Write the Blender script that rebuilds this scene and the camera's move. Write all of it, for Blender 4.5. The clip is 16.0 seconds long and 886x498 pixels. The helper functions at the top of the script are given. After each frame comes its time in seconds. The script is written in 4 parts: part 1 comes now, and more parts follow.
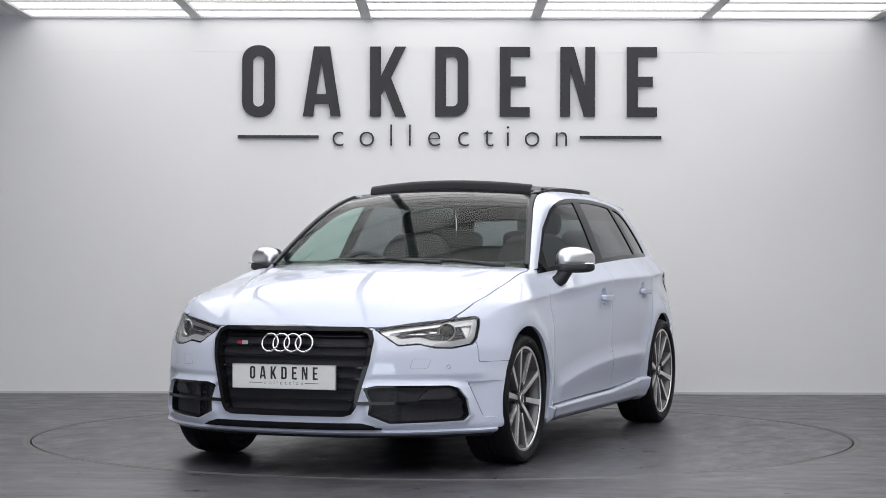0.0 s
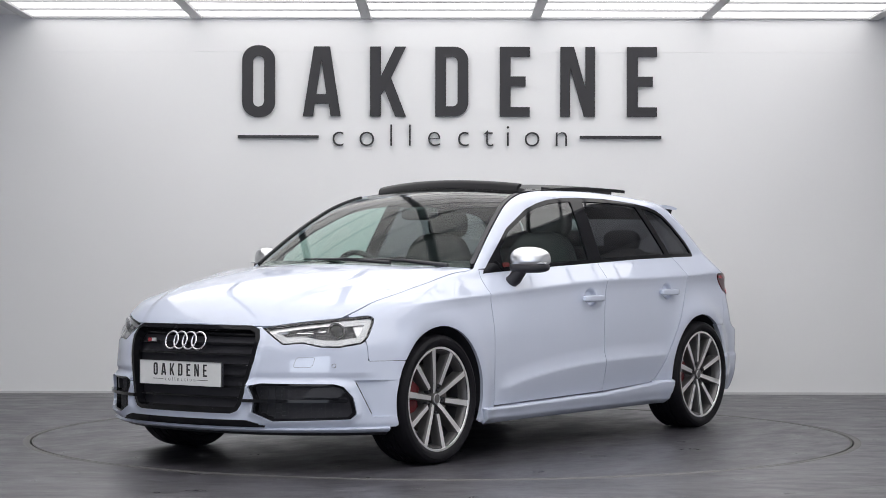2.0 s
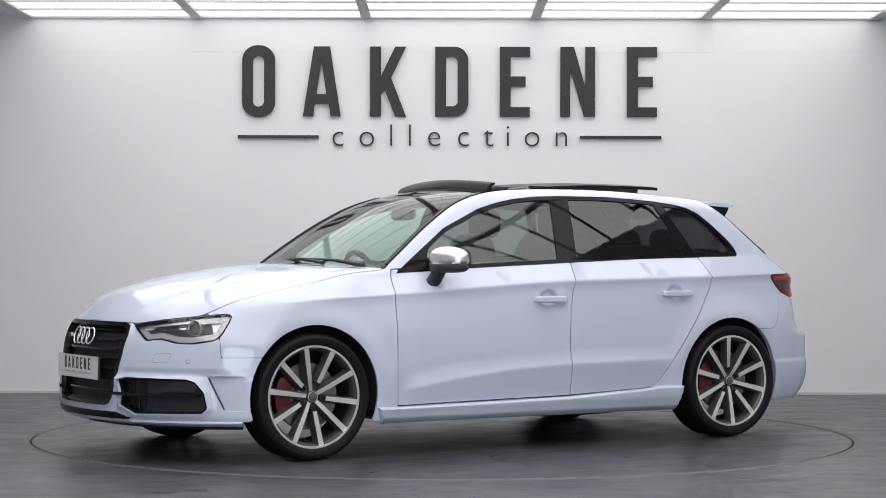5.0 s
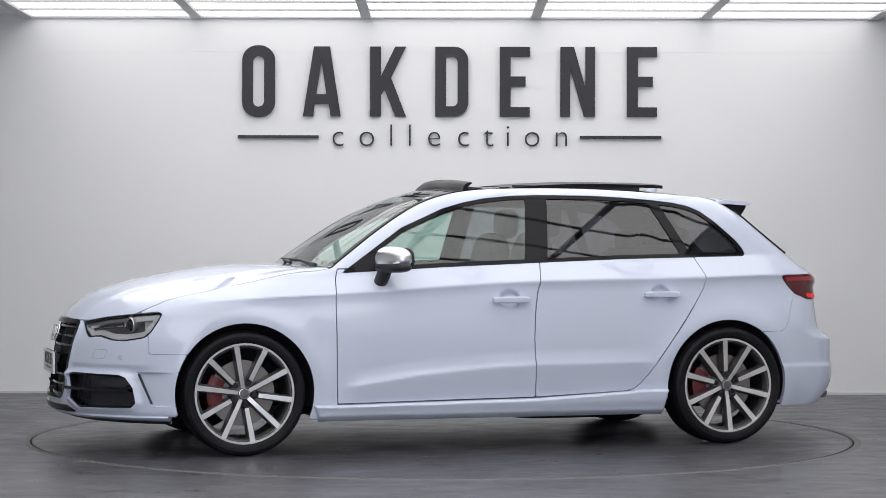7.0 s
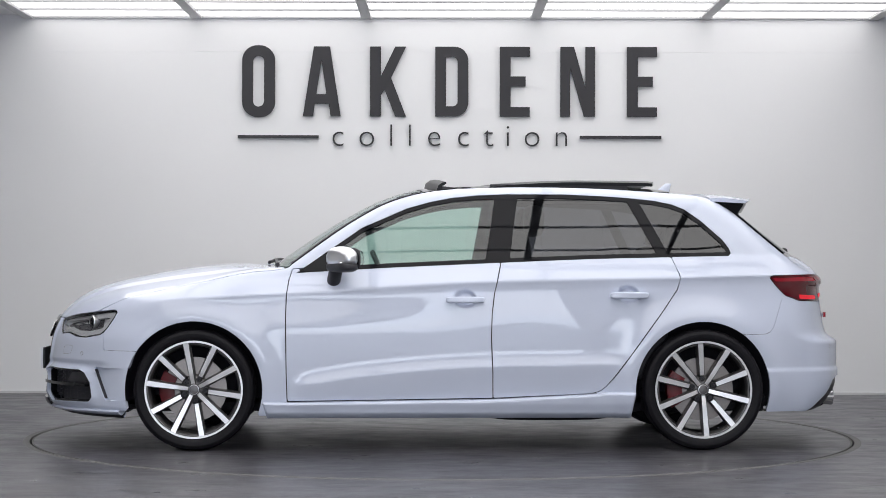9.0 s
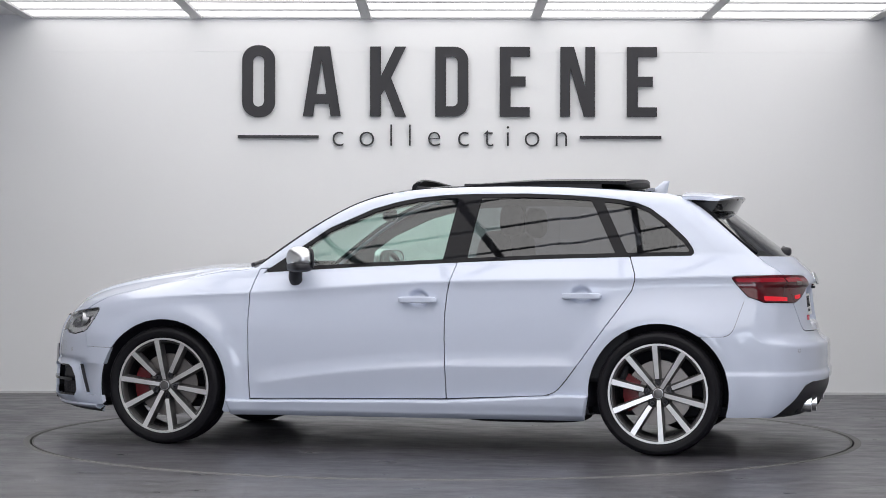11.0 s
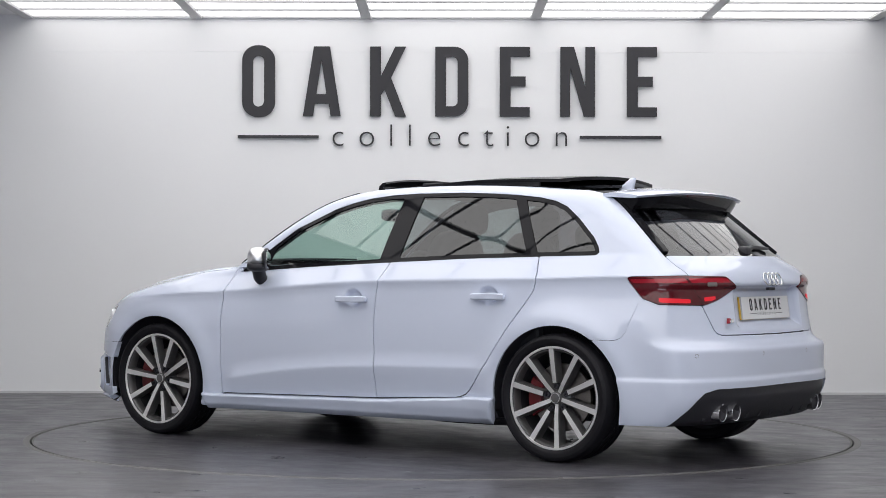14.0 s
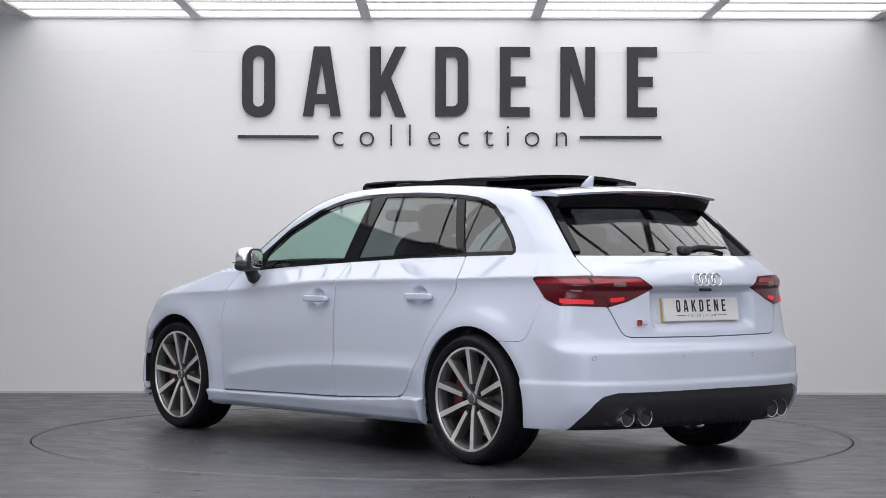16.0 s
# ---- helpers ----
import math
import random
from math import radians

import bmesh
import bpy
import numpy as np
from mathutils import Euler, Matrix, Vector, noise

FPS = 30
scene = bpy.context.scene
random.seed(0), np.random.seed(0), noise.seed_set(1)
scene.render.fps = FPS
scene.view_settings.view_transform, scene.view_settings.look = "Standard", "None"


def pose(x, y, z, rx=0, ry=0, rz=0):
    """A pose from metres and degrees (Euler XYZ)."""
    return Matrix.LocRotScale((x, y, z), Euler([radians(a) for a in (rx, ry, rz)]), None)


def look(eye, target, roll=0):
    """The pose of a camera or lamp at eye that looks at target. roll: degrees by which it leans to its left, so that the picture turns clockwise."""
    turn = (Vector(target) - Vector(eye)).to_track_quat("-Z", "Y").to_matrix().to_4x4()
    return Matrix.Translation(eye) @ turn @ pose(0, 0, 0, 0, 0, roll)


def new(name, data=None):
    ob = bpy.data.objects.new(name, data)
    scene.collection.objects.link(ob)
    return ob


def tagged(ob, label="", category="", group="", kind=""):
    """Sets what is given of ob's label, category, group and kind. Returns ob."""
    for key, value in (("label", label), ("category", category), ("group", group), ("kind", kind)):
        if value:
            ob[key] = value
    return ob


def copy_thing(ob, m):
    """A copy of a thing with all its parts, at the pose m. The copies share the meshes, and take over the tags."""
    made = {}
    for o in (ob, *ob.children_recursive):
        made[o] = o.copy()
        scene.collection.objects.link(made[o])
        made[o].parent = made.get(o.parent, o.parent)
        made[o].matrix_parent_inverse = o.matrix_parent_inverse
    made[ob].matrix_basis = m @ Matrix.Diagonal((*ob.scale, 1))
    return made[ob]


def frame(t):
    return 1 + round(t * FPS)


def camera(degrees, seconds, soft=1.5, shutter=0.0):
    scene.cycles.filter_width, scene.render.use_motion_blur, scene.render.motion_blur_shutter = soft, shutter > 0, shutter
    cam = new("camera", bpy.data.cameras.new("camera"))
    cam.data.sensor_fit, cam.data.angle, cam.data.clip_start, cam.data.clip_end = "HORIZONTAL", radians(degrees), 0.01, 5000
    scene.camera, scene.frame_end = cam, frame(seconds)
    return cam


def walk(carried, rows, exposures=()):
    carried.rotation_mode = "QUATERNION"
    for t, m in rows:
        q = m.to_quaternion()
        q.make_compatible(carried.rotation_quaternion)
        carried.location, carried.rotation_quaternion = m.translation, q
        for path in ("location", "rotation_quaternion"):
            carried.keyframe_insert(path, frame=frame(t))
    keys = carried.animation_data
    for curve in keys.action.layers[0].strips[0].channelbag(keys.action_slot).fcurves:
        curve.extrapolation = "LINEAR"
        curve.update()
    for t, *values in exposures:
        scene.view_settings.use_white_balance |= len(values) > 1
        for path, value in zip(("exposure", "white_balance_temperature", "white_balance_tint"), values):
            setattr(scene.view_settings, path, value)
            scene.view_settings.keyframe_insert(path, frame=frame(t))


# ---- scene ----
cam = camera(25.31, 16.0, soft=0.85)
EYE = (0.003, -11.0965, 0.982)
walk(cam, [(t, look(EYE, (0.003, 0.0, 1.044), 0.12)) for t in (0.0, 16.0)], exposures=[(0.0, 0.0, 6280, 13), (16.0, 0.0, 6280, 13)])

# ---- light: the ceiling's light panels are the lamps; a dim daylight world outside the hall ----
PANEL_GLOW = 2.05
world = bpy.data.worlds.new("world")
scene.world = world
world.use_nodes = True
wn = world.node_tree
sky = wn.nodes.new("ShaderNodeTexSky")
sky.sky_type, sky.sun_disc, sky.sun_elevation, sky.sun_rotation = "NISHITA", False, radians(40), radians(200)
wn.links.new(sky.outputs[0], wn.nodes["Background"].inputs[0])
wn.nodes["Background"].inputs[1].default_value = 0.08

# daylight through the hall's open entrance, far behind the camera
day = bpy.data.lights.new("entrance_daylight", "AREA")
day.shape, day.size, day.size_y, day.energy, day.color = "RECTANGLE", 6.4, 2.3, 165, (.80, .885, 1.0)
entrance = new("entrance_daylight", day)
entrance.matrix_basis = pose(-.3, -15.36, 1.2, 90, 0, 0)


# ---- materials ----
def material(name, colour, rough=0.5, metal=0.0, grain=0.0, scale=40.0, bump=0.0, rough_var=0.0, coat=0.0, stretch=(1, 1, 1), stain=0.0, stain_scale=2.0, ior=1.5):
    m = bpy.data.materials.new(name)
    m.use_nodes = True
    t = m.node_tree
    b = t.nodes["Principled BSDF"]
    b.inputs["Base Color"].default_value = (*colour, 1)
    b.inputs["Roughness"].default_value, b.inputs["Metallic"].default_value = rough, metal
    b.inputs["Coat Weight"].default_value, b.inputs["Coat Roughness"].default_value = coat, 0.03
    b.inputs["IOR"].default_value = ior
    if grain or bump or rough_var or stain:
        co, mp = t.nodes.new("ShaderNodeTexCoord"), t.nodes.new("ShaderNodeMapping")
        mp.inputs["Scale"].default_value = stretch
        t.links.new(co.outputs["Object"], mp.inputs[0])
        n, w = t.nodes.new("ShaderNodeTexNoise"), t.nodes.new("ShaderNodeTexNoise")
        n.inputs["Scale"].default_value, n.inputs["Detail"].default_value = scale, 6
        w.inputs["Scale"].default_value, w.inputs["Detail"].default_value = stain_scale, 5
        for k in (n, w):
            t.links.new(mp.outputs[0], k.inputs["Vector"])
        if grain or stain:
            a = t.nodes.new("ShaderNodeMath"); a.operation = "MULTIPLY_ADD"
            a.inputs[1].default_value, a.inputs[2].default_value = grain * 2, 1 - grain
            t.links.new(n.outputs["Fac"], a.inputs[0])
            s = t.nodes.new("ShaderNodeMath"); s.operation = "MULTIPLY_ADD"
            s.inputs[1].default_value, s.inputs[2].default_value = stain * 2, 1 - stain
            t.links.new(w.outputs["Fac"], s.inputs[0])
            p = t.nodes.new("ShaderNodeMath"); p.operation = "MULTIPLY"
            t.links.new(a.outputs[0], p.inputs[0]); t.links.new(s.outputs[0], p.inputs[1])
            v = t.nodes.new("ShaderNodeVectorMath"); v.operation = "SCALE"
            v.inputs[0].default_value = colour
            t.links.new(p.outputs[0], v.inputs["Scale"])
            t.links.new(v.outputs[0], b.inputs["Base Color"])
        if rough_var:
            a = t.nodes.new("ShaderNodeMath"); a.operation = "MULTIPLY_ADD"
            a.inputs[1].default_value, a.inputs[2].default_value = rough_var * 2, rough - rough_var
            t.links.new(w.outputs["Fac"], a.inputs[0])
            t.links.new(a.outputs[0], b.inputs["Roughness"])
        if bump:
            u = t.nodes.new("ShaderNodeBump")
            u.inputs["Strength"].default_value, u.inputs["Distance"].default_value = bump, 0.002
            t.links.new(n.outputs["Fac"], u.inputs["Height"])
            t.links.new(u.outputs[0], b.inputs["Normal"])
    return m


def glowing(name, colour, strength):
    m = material(name, tuple(c * .3 for c in colour), .5)
    b = m.node_tree.nodes["Principled BSDF"]
    b.inputs["Emission Color"].default_value, b.inputs["Emission Strength"].default_value = (*colour, 1), strength
    return m


def glass(name, colour, see, rough=0.0, gloss=.045, bend=4.6):
    """A thin pane: mirror gloss over tinted see-through."""
    m = bpy.data.materials.new(name)
    m.use_nodes = True
    t = m.node_tree
    out = t.nodes["Material Output"]
    t.nodes.remove(t.nodes["Principled BSDF"])
    tr, gl, mix, fr, pw = (t.nodes.new("ShaderNode" + k) for k in ("BsdfTransparent", "BsdfGlossy", "MixShader", "LayerWeight", "Math"))
    tr.inputs[0].default_value = (colour[0] * see, colour[1] * see, colour[2] * see, 1)
    gl.inputs[0].default_value, gl.inputs["Roughness"].default_value = (1, 1, 1, 1), rough
    fr.inputs[0].default_value = .5
    pw.operation, pw.inputs[1].default_value = "POWER", bend
    ad = t.nodes.new("ShaderNodeMath")
    ad.operation, ad.inputs[1].default_value, ad.inputs[2].default_value = "MULTIPLY_ADD", .90, gloss
    t.links.new(fr.outputs["Facing"], pw.inputs[0]); t.links.new(pw.outputs[0], ad.inputs[0])
    t.links.new(ad.outputs[0], mix.inputs[0]); t.links.new(tr.outputs[0], mix.inputs[1]); t.links.new(gl.outputs[0], mix.inputs[2])
    t.links.new(mix.outputs[0], out.inputs[0])
    return m


WHITE = material("white_car_paint", (.615, .660, .785), .45, coat=1.0)
for key, value in (("Specular IOR Level", 0.0), ("Coat Roughness", 0.012), ("Coat IOR", 1.62)):
    WHITE.node_tree.nodes["Principled BSDF"].inputs[key].default_value = value
BLACK_GLOSS = material("gloss_black", (.009, .009, .011), .05)
BLACK_GLOSS.node_tree.nodes["Principled BSDF"].inputs["Specular IOR Level"].default_value = .16
BLACK = material("black_plastic", (.024, .0235, .029), .5, grain=.2, scale=180, bump=.15)
DARK = material("dark_lining", (.030, .029, .036), .8, grain=.2, scale=60)
RUBBER = material("tyre_rubber", (.0105, .0100, .0125), .52, grain=.25, scale=90, bump=.2, stain=.2, stain_scale=9)
ALLOY = material("machined_alloy", (.80, .79, .785), .30, .7, grain=.08, scale=220)
GREY_ALLOY = material("dark_grey_alloy", (.16, .155, .155), .38, .7, grain=.1, scale=120)
BARREL = material("dark_rim_barrel", (.06, .06, .064), .45, .6, grain=.1, scale=90)
BLACK_PANEL = material("dark_tinted_panel", (.010, .010, .012), .32)
for m in (BLACK_PANEL, RUBBER):
    m.node_tree.nodes["Principled BSDF"].inputs["Specular IOR Level"].default_value = .17
CHROME = material("chrome", (.86, .86, .88), .07, 1.0)
SATIN = material("satin_silver", (.74, .74, .76), .30, 1.0)
STRIP = material("white_lamp_strip", (.56, .57, .59), .2, .3, coat=.5)
REFLECTOR = material("grey_lamp_reflector", (.50, .50, .52), .35, .2)
STEEL = material("brake_steel", (.30, .275, .26), .40, 1.0, grain=.15, scale=150)
RED = material("red_caliper_paint", (.12, .003, .007), .45, coat=.1)
RED_CLOTH = material("red_leather", (.42, .02, .02), .55, grain=.15, scale=120)
SEAT = material("charcoal_leather", (.03, .03, .034), .55, grain=.2, scale=140, bump=.2)
LENS_RED = material("red_lens", (.085, .002, .006), .08, coat=.2)
GLOW_RED = glowing("lit_red_lamp", (1, .012, .03), .50)
RED_LENS_PART = material("red_reflector", (.34, .008, .02), .2, coat=.5)
AMBER = material("amber_reflector", (.75, .22, .04), .3)
PLATE = material("white_plate", (.80, .80, .80), .35, grain=.03, scale=60)
PLATE_Y = material("yellow_plate_edge", (.70, .42, .05), .4)
INK = material("dark_sign_paint", (.022, .021, .025), .55, grain=.12, scale=70, bump=.06)
WINDSCREEN = glass("windscreen_glass", (.78, .95, .89), .82, gloss=.020, bend=5.8)
FRONT_GLASS = glass("green_side_glass", (.74, .93, .86), .85, gloss=.075, bend=5.0)
PRIVACY = glass("dark_privacy_glass", (.85, .88, .95), .28, gloss=.075, bend=5.0)
LAMP_GLASS = glass("clear_lamp_lens", (1, 1, 1), .95)
WALL = material("white_wall_paint", (.81, .81, .815), .55, grain=.012, scale=160, bump=.10, stain=.02, stain_scale=.7)
CEILING = material("grey_ceiling_paint", (.74, .74, .75), .6, grain=.03, scale=60, bump=.1)
BEAM = material("light_grey_beam_paint", (.55, .55, .56), .5, grain=.04, scale=50)
DIFFUSER = glowing("lit_diffuser", (1.0, .985, .94), PANEL_GLOW)


def screed(name, base):
    """Dark floor screed: broad patches, streaks, pale scuffs and fine grain."""
    m = bpy.data.materials.new(name)
    m.use_nodes = True
    t = m.node_tree
    b = t.nodes["Principled BSDF"]
    co = t.nodes.new("ShaderNodeTexCoord")

    def noise_of(scale, detail, stretch, rough=.55):
        mp, n = t.nodes.new("ShaderNodeMapping"), t.nodes.new("ShaderNodeTexNoise")
        mp.inputs["Scale"].default_value = stretch
        n.inputs["Scale"].default_value, n.inputs["Detail"].default_value, n.inputs["Roughness"].default_value = scale, detail, rough
        t.links.new(co.outputs["Object"], mp.inputs[0]); t.links.new(mp.outputs[0], n.inputs["Vector"])
        return n.outputs["Fac"]

    def ramp(fac, a, b, lo, hi):
        r = t.nodes.new("ShaderNodeMapRange")
        r.inputs[1].default_value, r.inputs[2].default_value, r.inputs[3].default_value, r.inputs[4].default_value = a, b, lo, hi
        t.links.new(fac, r.inputs[0])
        return r.outputs[0]

    def times(a, b, op="MULTIPLY"):
        n = t.nodes.new("ShaderNodeMath"); n.operation = op
        t.links.new(a, n.inputs[0]); t.links.new(b, n.inputs[1])
        return n.outputs[0]

    broad = ramp(noise_of(1.3, 6, (1, 1, 1), .62), .3, .7, .60, 1.40)
    streak = ramp(noise_of(5.0, 9, (.75, 1.5, 1), .74), .36, .64, .50, 1.55)
    fine = ramp(noise_of(55, 5, (1, 1, 1)), .25, .75, .80, 1.20)
    scuff = ramp(noise_of(9.0, 9, (.7, 1.3, 1), .78), .58, .70, 0.0, .9)
    k = times(times(broad, streak), fine)
    k = times(k, ramp(scuff, 0, 1, 1, 2), "MULTIPLY")
    flake = ramp(noise_of(2.6, 12, (.8, 1.9, 1), .72), .665, .685, 1.0, 3.4)
    k = times(k, flake)
    v = t.nodes.new("ShaderNodeVectorMath"); v.operation = "SCALE"
    v.inputs[0].default_value = base
    t.links.new(k, v.inputs["Scale"]); t.links.new(v.outputs[0], b.inputs["Base Color"])
    t.links.new(ramp(noise_of(4.0, 8, (.8, 1.4, 1), .7), .34, .66, .27, .46), b.inputs["Roughness"])
    u = t.nodes.new("ShaderNodeBump")
    u.inputs["Strength"].default_value, u.inputs["Distance"].default_value = .25, .003
    t.links.new(noise_of(22, 6, (1, 1.6, 1)), u.inputs["Height"]); t.links.new(u.outputs[0], b.inputs["Normal"])
    return m


FLOOR = screed("dark_grey_floor_screed", (.055, .0530, .0620))
TABLE = screed("turntable_screed", (.050, .0482, .0570))
RING = material("worn_steel_rim", (.13, .127, .125), .60, .4, grain=.3, scale=30, stain=.3, stain_scale=6)


# ---- helpers for meshes ----
def part(name, bm, mat, parent, label=""):
    """Link a bmesh as one mesh object under a thing or a part."""
    me = bpy.data.meshes.new(name)
    bm.to_mesh(me)
    bm.free()
    return part_of(name, me, mat, parent, label)


def part_of(name, me, mat, parent, label=""):
    if mat and not me.materials:
        me.materials.append(mat)
    ob = new(name, me)
    ob.parent = parent
    return tagged(ob, label)


def thing(name, label, category, group="", kind=""):
    return tagged(new(name), label, category, group, kind)


def smooth(bm, angle=35):
    for f in bm.faces:
        f.smooth = True
    for e in bm.edges:
        if len(e.link_faces) != 2 or e.calc_face_angle(0) > radians(angle):
            e.smooth = False
    return bm


def box(bm, c, s, bevel=0.0, m=None):
    r = bmesh.ops.create_cube(bm, size=1)
    vs = r["verts"]
    bmesh.ops.scale(bm, vec=s, verts=vs)
    if bevel:
        es = list({e for v in vs for e in v.link_edges})
        k = bmesh.ops.bevel(bm, geom=es, offset=bevel, segments=2, affect="EDGES", profile=.5)
        vs = list({v for f in k["faces"] for v in f.verts} | {v for v in vs if v.is_valid})
    if m is not None:
        bmesh.ops.transform(bm, matrix=m, verts=vs)
    bmesh.ops.translate(bm, vec=c, verts=vs)
    return vs


def boxed(c, s, bevel=0.0, m=None):
    bm = bmesh.new()
    box(bm, c, s, bevel, m)
    return bm


def lathe(profile, n=64, axis="y", close=False):
    """Turn (radius, along) points round an axis."""
    bm = bmesh.new()
    rings = []
    for i in range(n):
        a = 2 * math.pi * i / n
        c, s = math.cos(a), math.sin(a)
        rings.append([bm.verts.new((r * c, h, r * s) if axis == "y" else (r * c, r * s, h)) for r, h in profile])
    k = len(profile)
    for i in range(n):
        a, b = rings[i], rings[(i + 1) % n]
        for j in range(k if close else k - 1):
            q = (a[j], a[(j + 1) % k], b[(j + 1) % k], b[j])
            bm.faces.new(q)
    bmesh.ops.remove_doubles(bm, verts=bm.verts, dist=1e-5)
    bmesh.ops.recalc_face_normals(bm, faces=bm.faces)
    return smooth(bm, 30)


def prism(pts, depth, to):
    """A flat outline pushed to a depth; to(u, v, w) gives its place."""
    bm = bmesh.new()
    a = [bm.verts.new(to(u, v, 0)) for u, v in pts]
    b = [bm.verts.new(to(u, v, depth)) for u, v in pts]
    bm.faces.new(a); bm.faces.new(b[::-1])
    for i in range(len(pts)):
        j = (i + 1) % len(pts)
        bm.faces.new((a[j], a[i], b[i], b[j]))
    bmesh.ops.recalc_face_normals(bm, faces=bm.faces)
    return bm


def tube(points, r, n=10, closed=False):
    """A round bar along points."""
    bm = bmesh.new()
    P = [Vector(p) for p in points]
    rings = []
    for i, p in enumerate(P):
        d = (P[(i + 1) % len(P)] - P[i - 1]) if closed else (P[min(i + 1, len(P) - 1)] - P[max(i - 1, 0)])
        q = d.to_track_quat("Z", "Y")
        rr = r[i] if isinstance(r, (list, tuple)) else r
        rings.append([bm.verts.new(p + q @ Vector((rr * math.cos(2 * math.pi * k / n), rr * math.sin(2 * math.pi * k / n), 0))) for k in range(n)])
    for i in range(len(P) if closed else len(P) - 1):
        a, b = rings[i], rings[(i + 1) % len(P)]
        for k in range(n):
            bm.faces.new((a[k], a[(k + 1) % n], b[(k + 1) % n], b[k]))
    if not closed:
        bm.faces.new(rings[0][::-1]); bm.faces.new(rings[-1])
    bmesh.ops.recalc_face_normals(bm, faces=bm.faces)
    return smooth(bm, 50)


# ---- letters ----
def outline(loops, name, depth, bevel=0.0):
    """A mesh from flat closed loops (holes allowed), pushed to a depth; lies in x, y."""
    cu = bpy.data.curves.new(name, "CURVE")
    cu.dimensions, cu.fill_mode, cu.extrude, cu.bevel_depth = "2D", "BOTH", depth / 2, bevel
    for lp in loops:
        sp = cu.splines.new("POLY")
        sp.points.add(len(lp) - 1)
        for p, (u, v) in zip(sp.points, lp):
            p.co = (u, v, 0, 1)
        sp.use_cyclic_u = True
    ob = bpy.data.objects.new(name, cu)
    me = bpy.data.meshes.new_from_object(ob)
    bpy.data.objects.remove(ob)
    return me


def rounded(x0, y0, x1, y1, r, n=8, corners=(1, 1, 1, 1)):
    out = []
    for k, (cx, cy, a) in enumerate(((x1 - r, y1 - r, 0), (x0 + r, y1 - r, 90), (x0 + r, y0 + r, 180), (x1 - r, y0 + r, 270))):
        if corners[k]:
            out += [(cx + r * math.cos(radians(a + 90 * i / n)), cy + r * math.sin(radians(a + 90 * i / n))) for i in range(n + 1)]
        else:
            out.append(((x1, y1), (x0, y1), (x0, y0), (x1, y0))[k])
    return out


def glyph(c):
    """Tall narrow capitals, one unit high: loops and width."""
    if c == "O":
        return [rounded(0, -.015, .47, 1.015, .215), rounded(.155, .135, .315, .865, .08)], .47
    if c == "D":
        return [rounded(0, 0, .475, 1, .20, corners=(1, 0, 0, 1)), rounded(.155, .145, .32, .855, .07, corners=(1, 0, 0, 1))], .475
    if c == "A":
        return [[(0, 0), (.14, 0), (.168, .18), (.37, .18), (.395, 0), (.54, 0), (.385, 1), (.155, 1)], [(.19, .315), (.335, .315), (.262, .81)]], .54
    if c == "K":
        return [[(0, 0), (.155, 0), (.155, .305), (.205, .385), (.36, 0), (.515, 0), (.30, .555), (.515, 1), (.36, 1), (.155, .575), (.155, 1), (0, 1)]], .515
    if c == "E":
        return [[(0, 0), (.43, 0), (.43, .135), (.155, .135), (.155, .435), (.37, .435), (.37, .575), (.155, .575), (.155, .86), (.43, .86), (.43, 1), (0, 1)]], .43
    if c == "N":
        return [[(0, 0), (.14, 0), (.14, .70), (.34, 0), (.495, 0), (.495, 1), (.36, 1), (.36, .41), (.195, 1), (0, 1)]], .495


def small_letter(c, size, depth, thin):
    cu = bpy.data.curves.new("letter", "FONT")
    cu.body, cu.size, cu.extrude, cu.offset, cu.align_x = c, size, depth / 2, -thin, "CENTER"
    ob = bpy.data.objects.new("letter", cu)
    me = bpy.data.meshes.new_from_object(ob)
    bpy.data.objects.remove(ob)
    return me


def lettering(parent, m, k, depth, mat):
    """The two-line name at k metres high capitals; its centre line at the pose m, lying in x, y, rising by depth."""
    spots = (-2.976, -2.103, -1.141, -.206, .720, 1.589, 2.545)
    for ch, u in zip("OAKDENE", spots):
        loops, w = glyph(ch)
        me = outline([[((u + a) * k, b * k) for a, b in lp] for lp in loops], "capital_letter", depth)
        part_of("capital_letter", me, mat, parent).matrix_basis = m
    for ch, u in zip("collection", (-1.602, -1.187, -.837, -.569, -.222, .198, .559, .837, 1.185, 1.606)):
        me = small_letter(ch, .47 * k, depth * .6, .0085 * k)
        part_of("small_letter", me, mat, parent).matrix_basis = m @ pose(u * k, -.43 * k, 0)
    for a, b in ((-3.037, -1.877), (1.869, 3.038)):
        part("rule", boxed(((a + b) / 2 * k, -.295 * k, 0), ((b - a) * k, .04 * k, depth)), mat, parent).matrix_basis = m
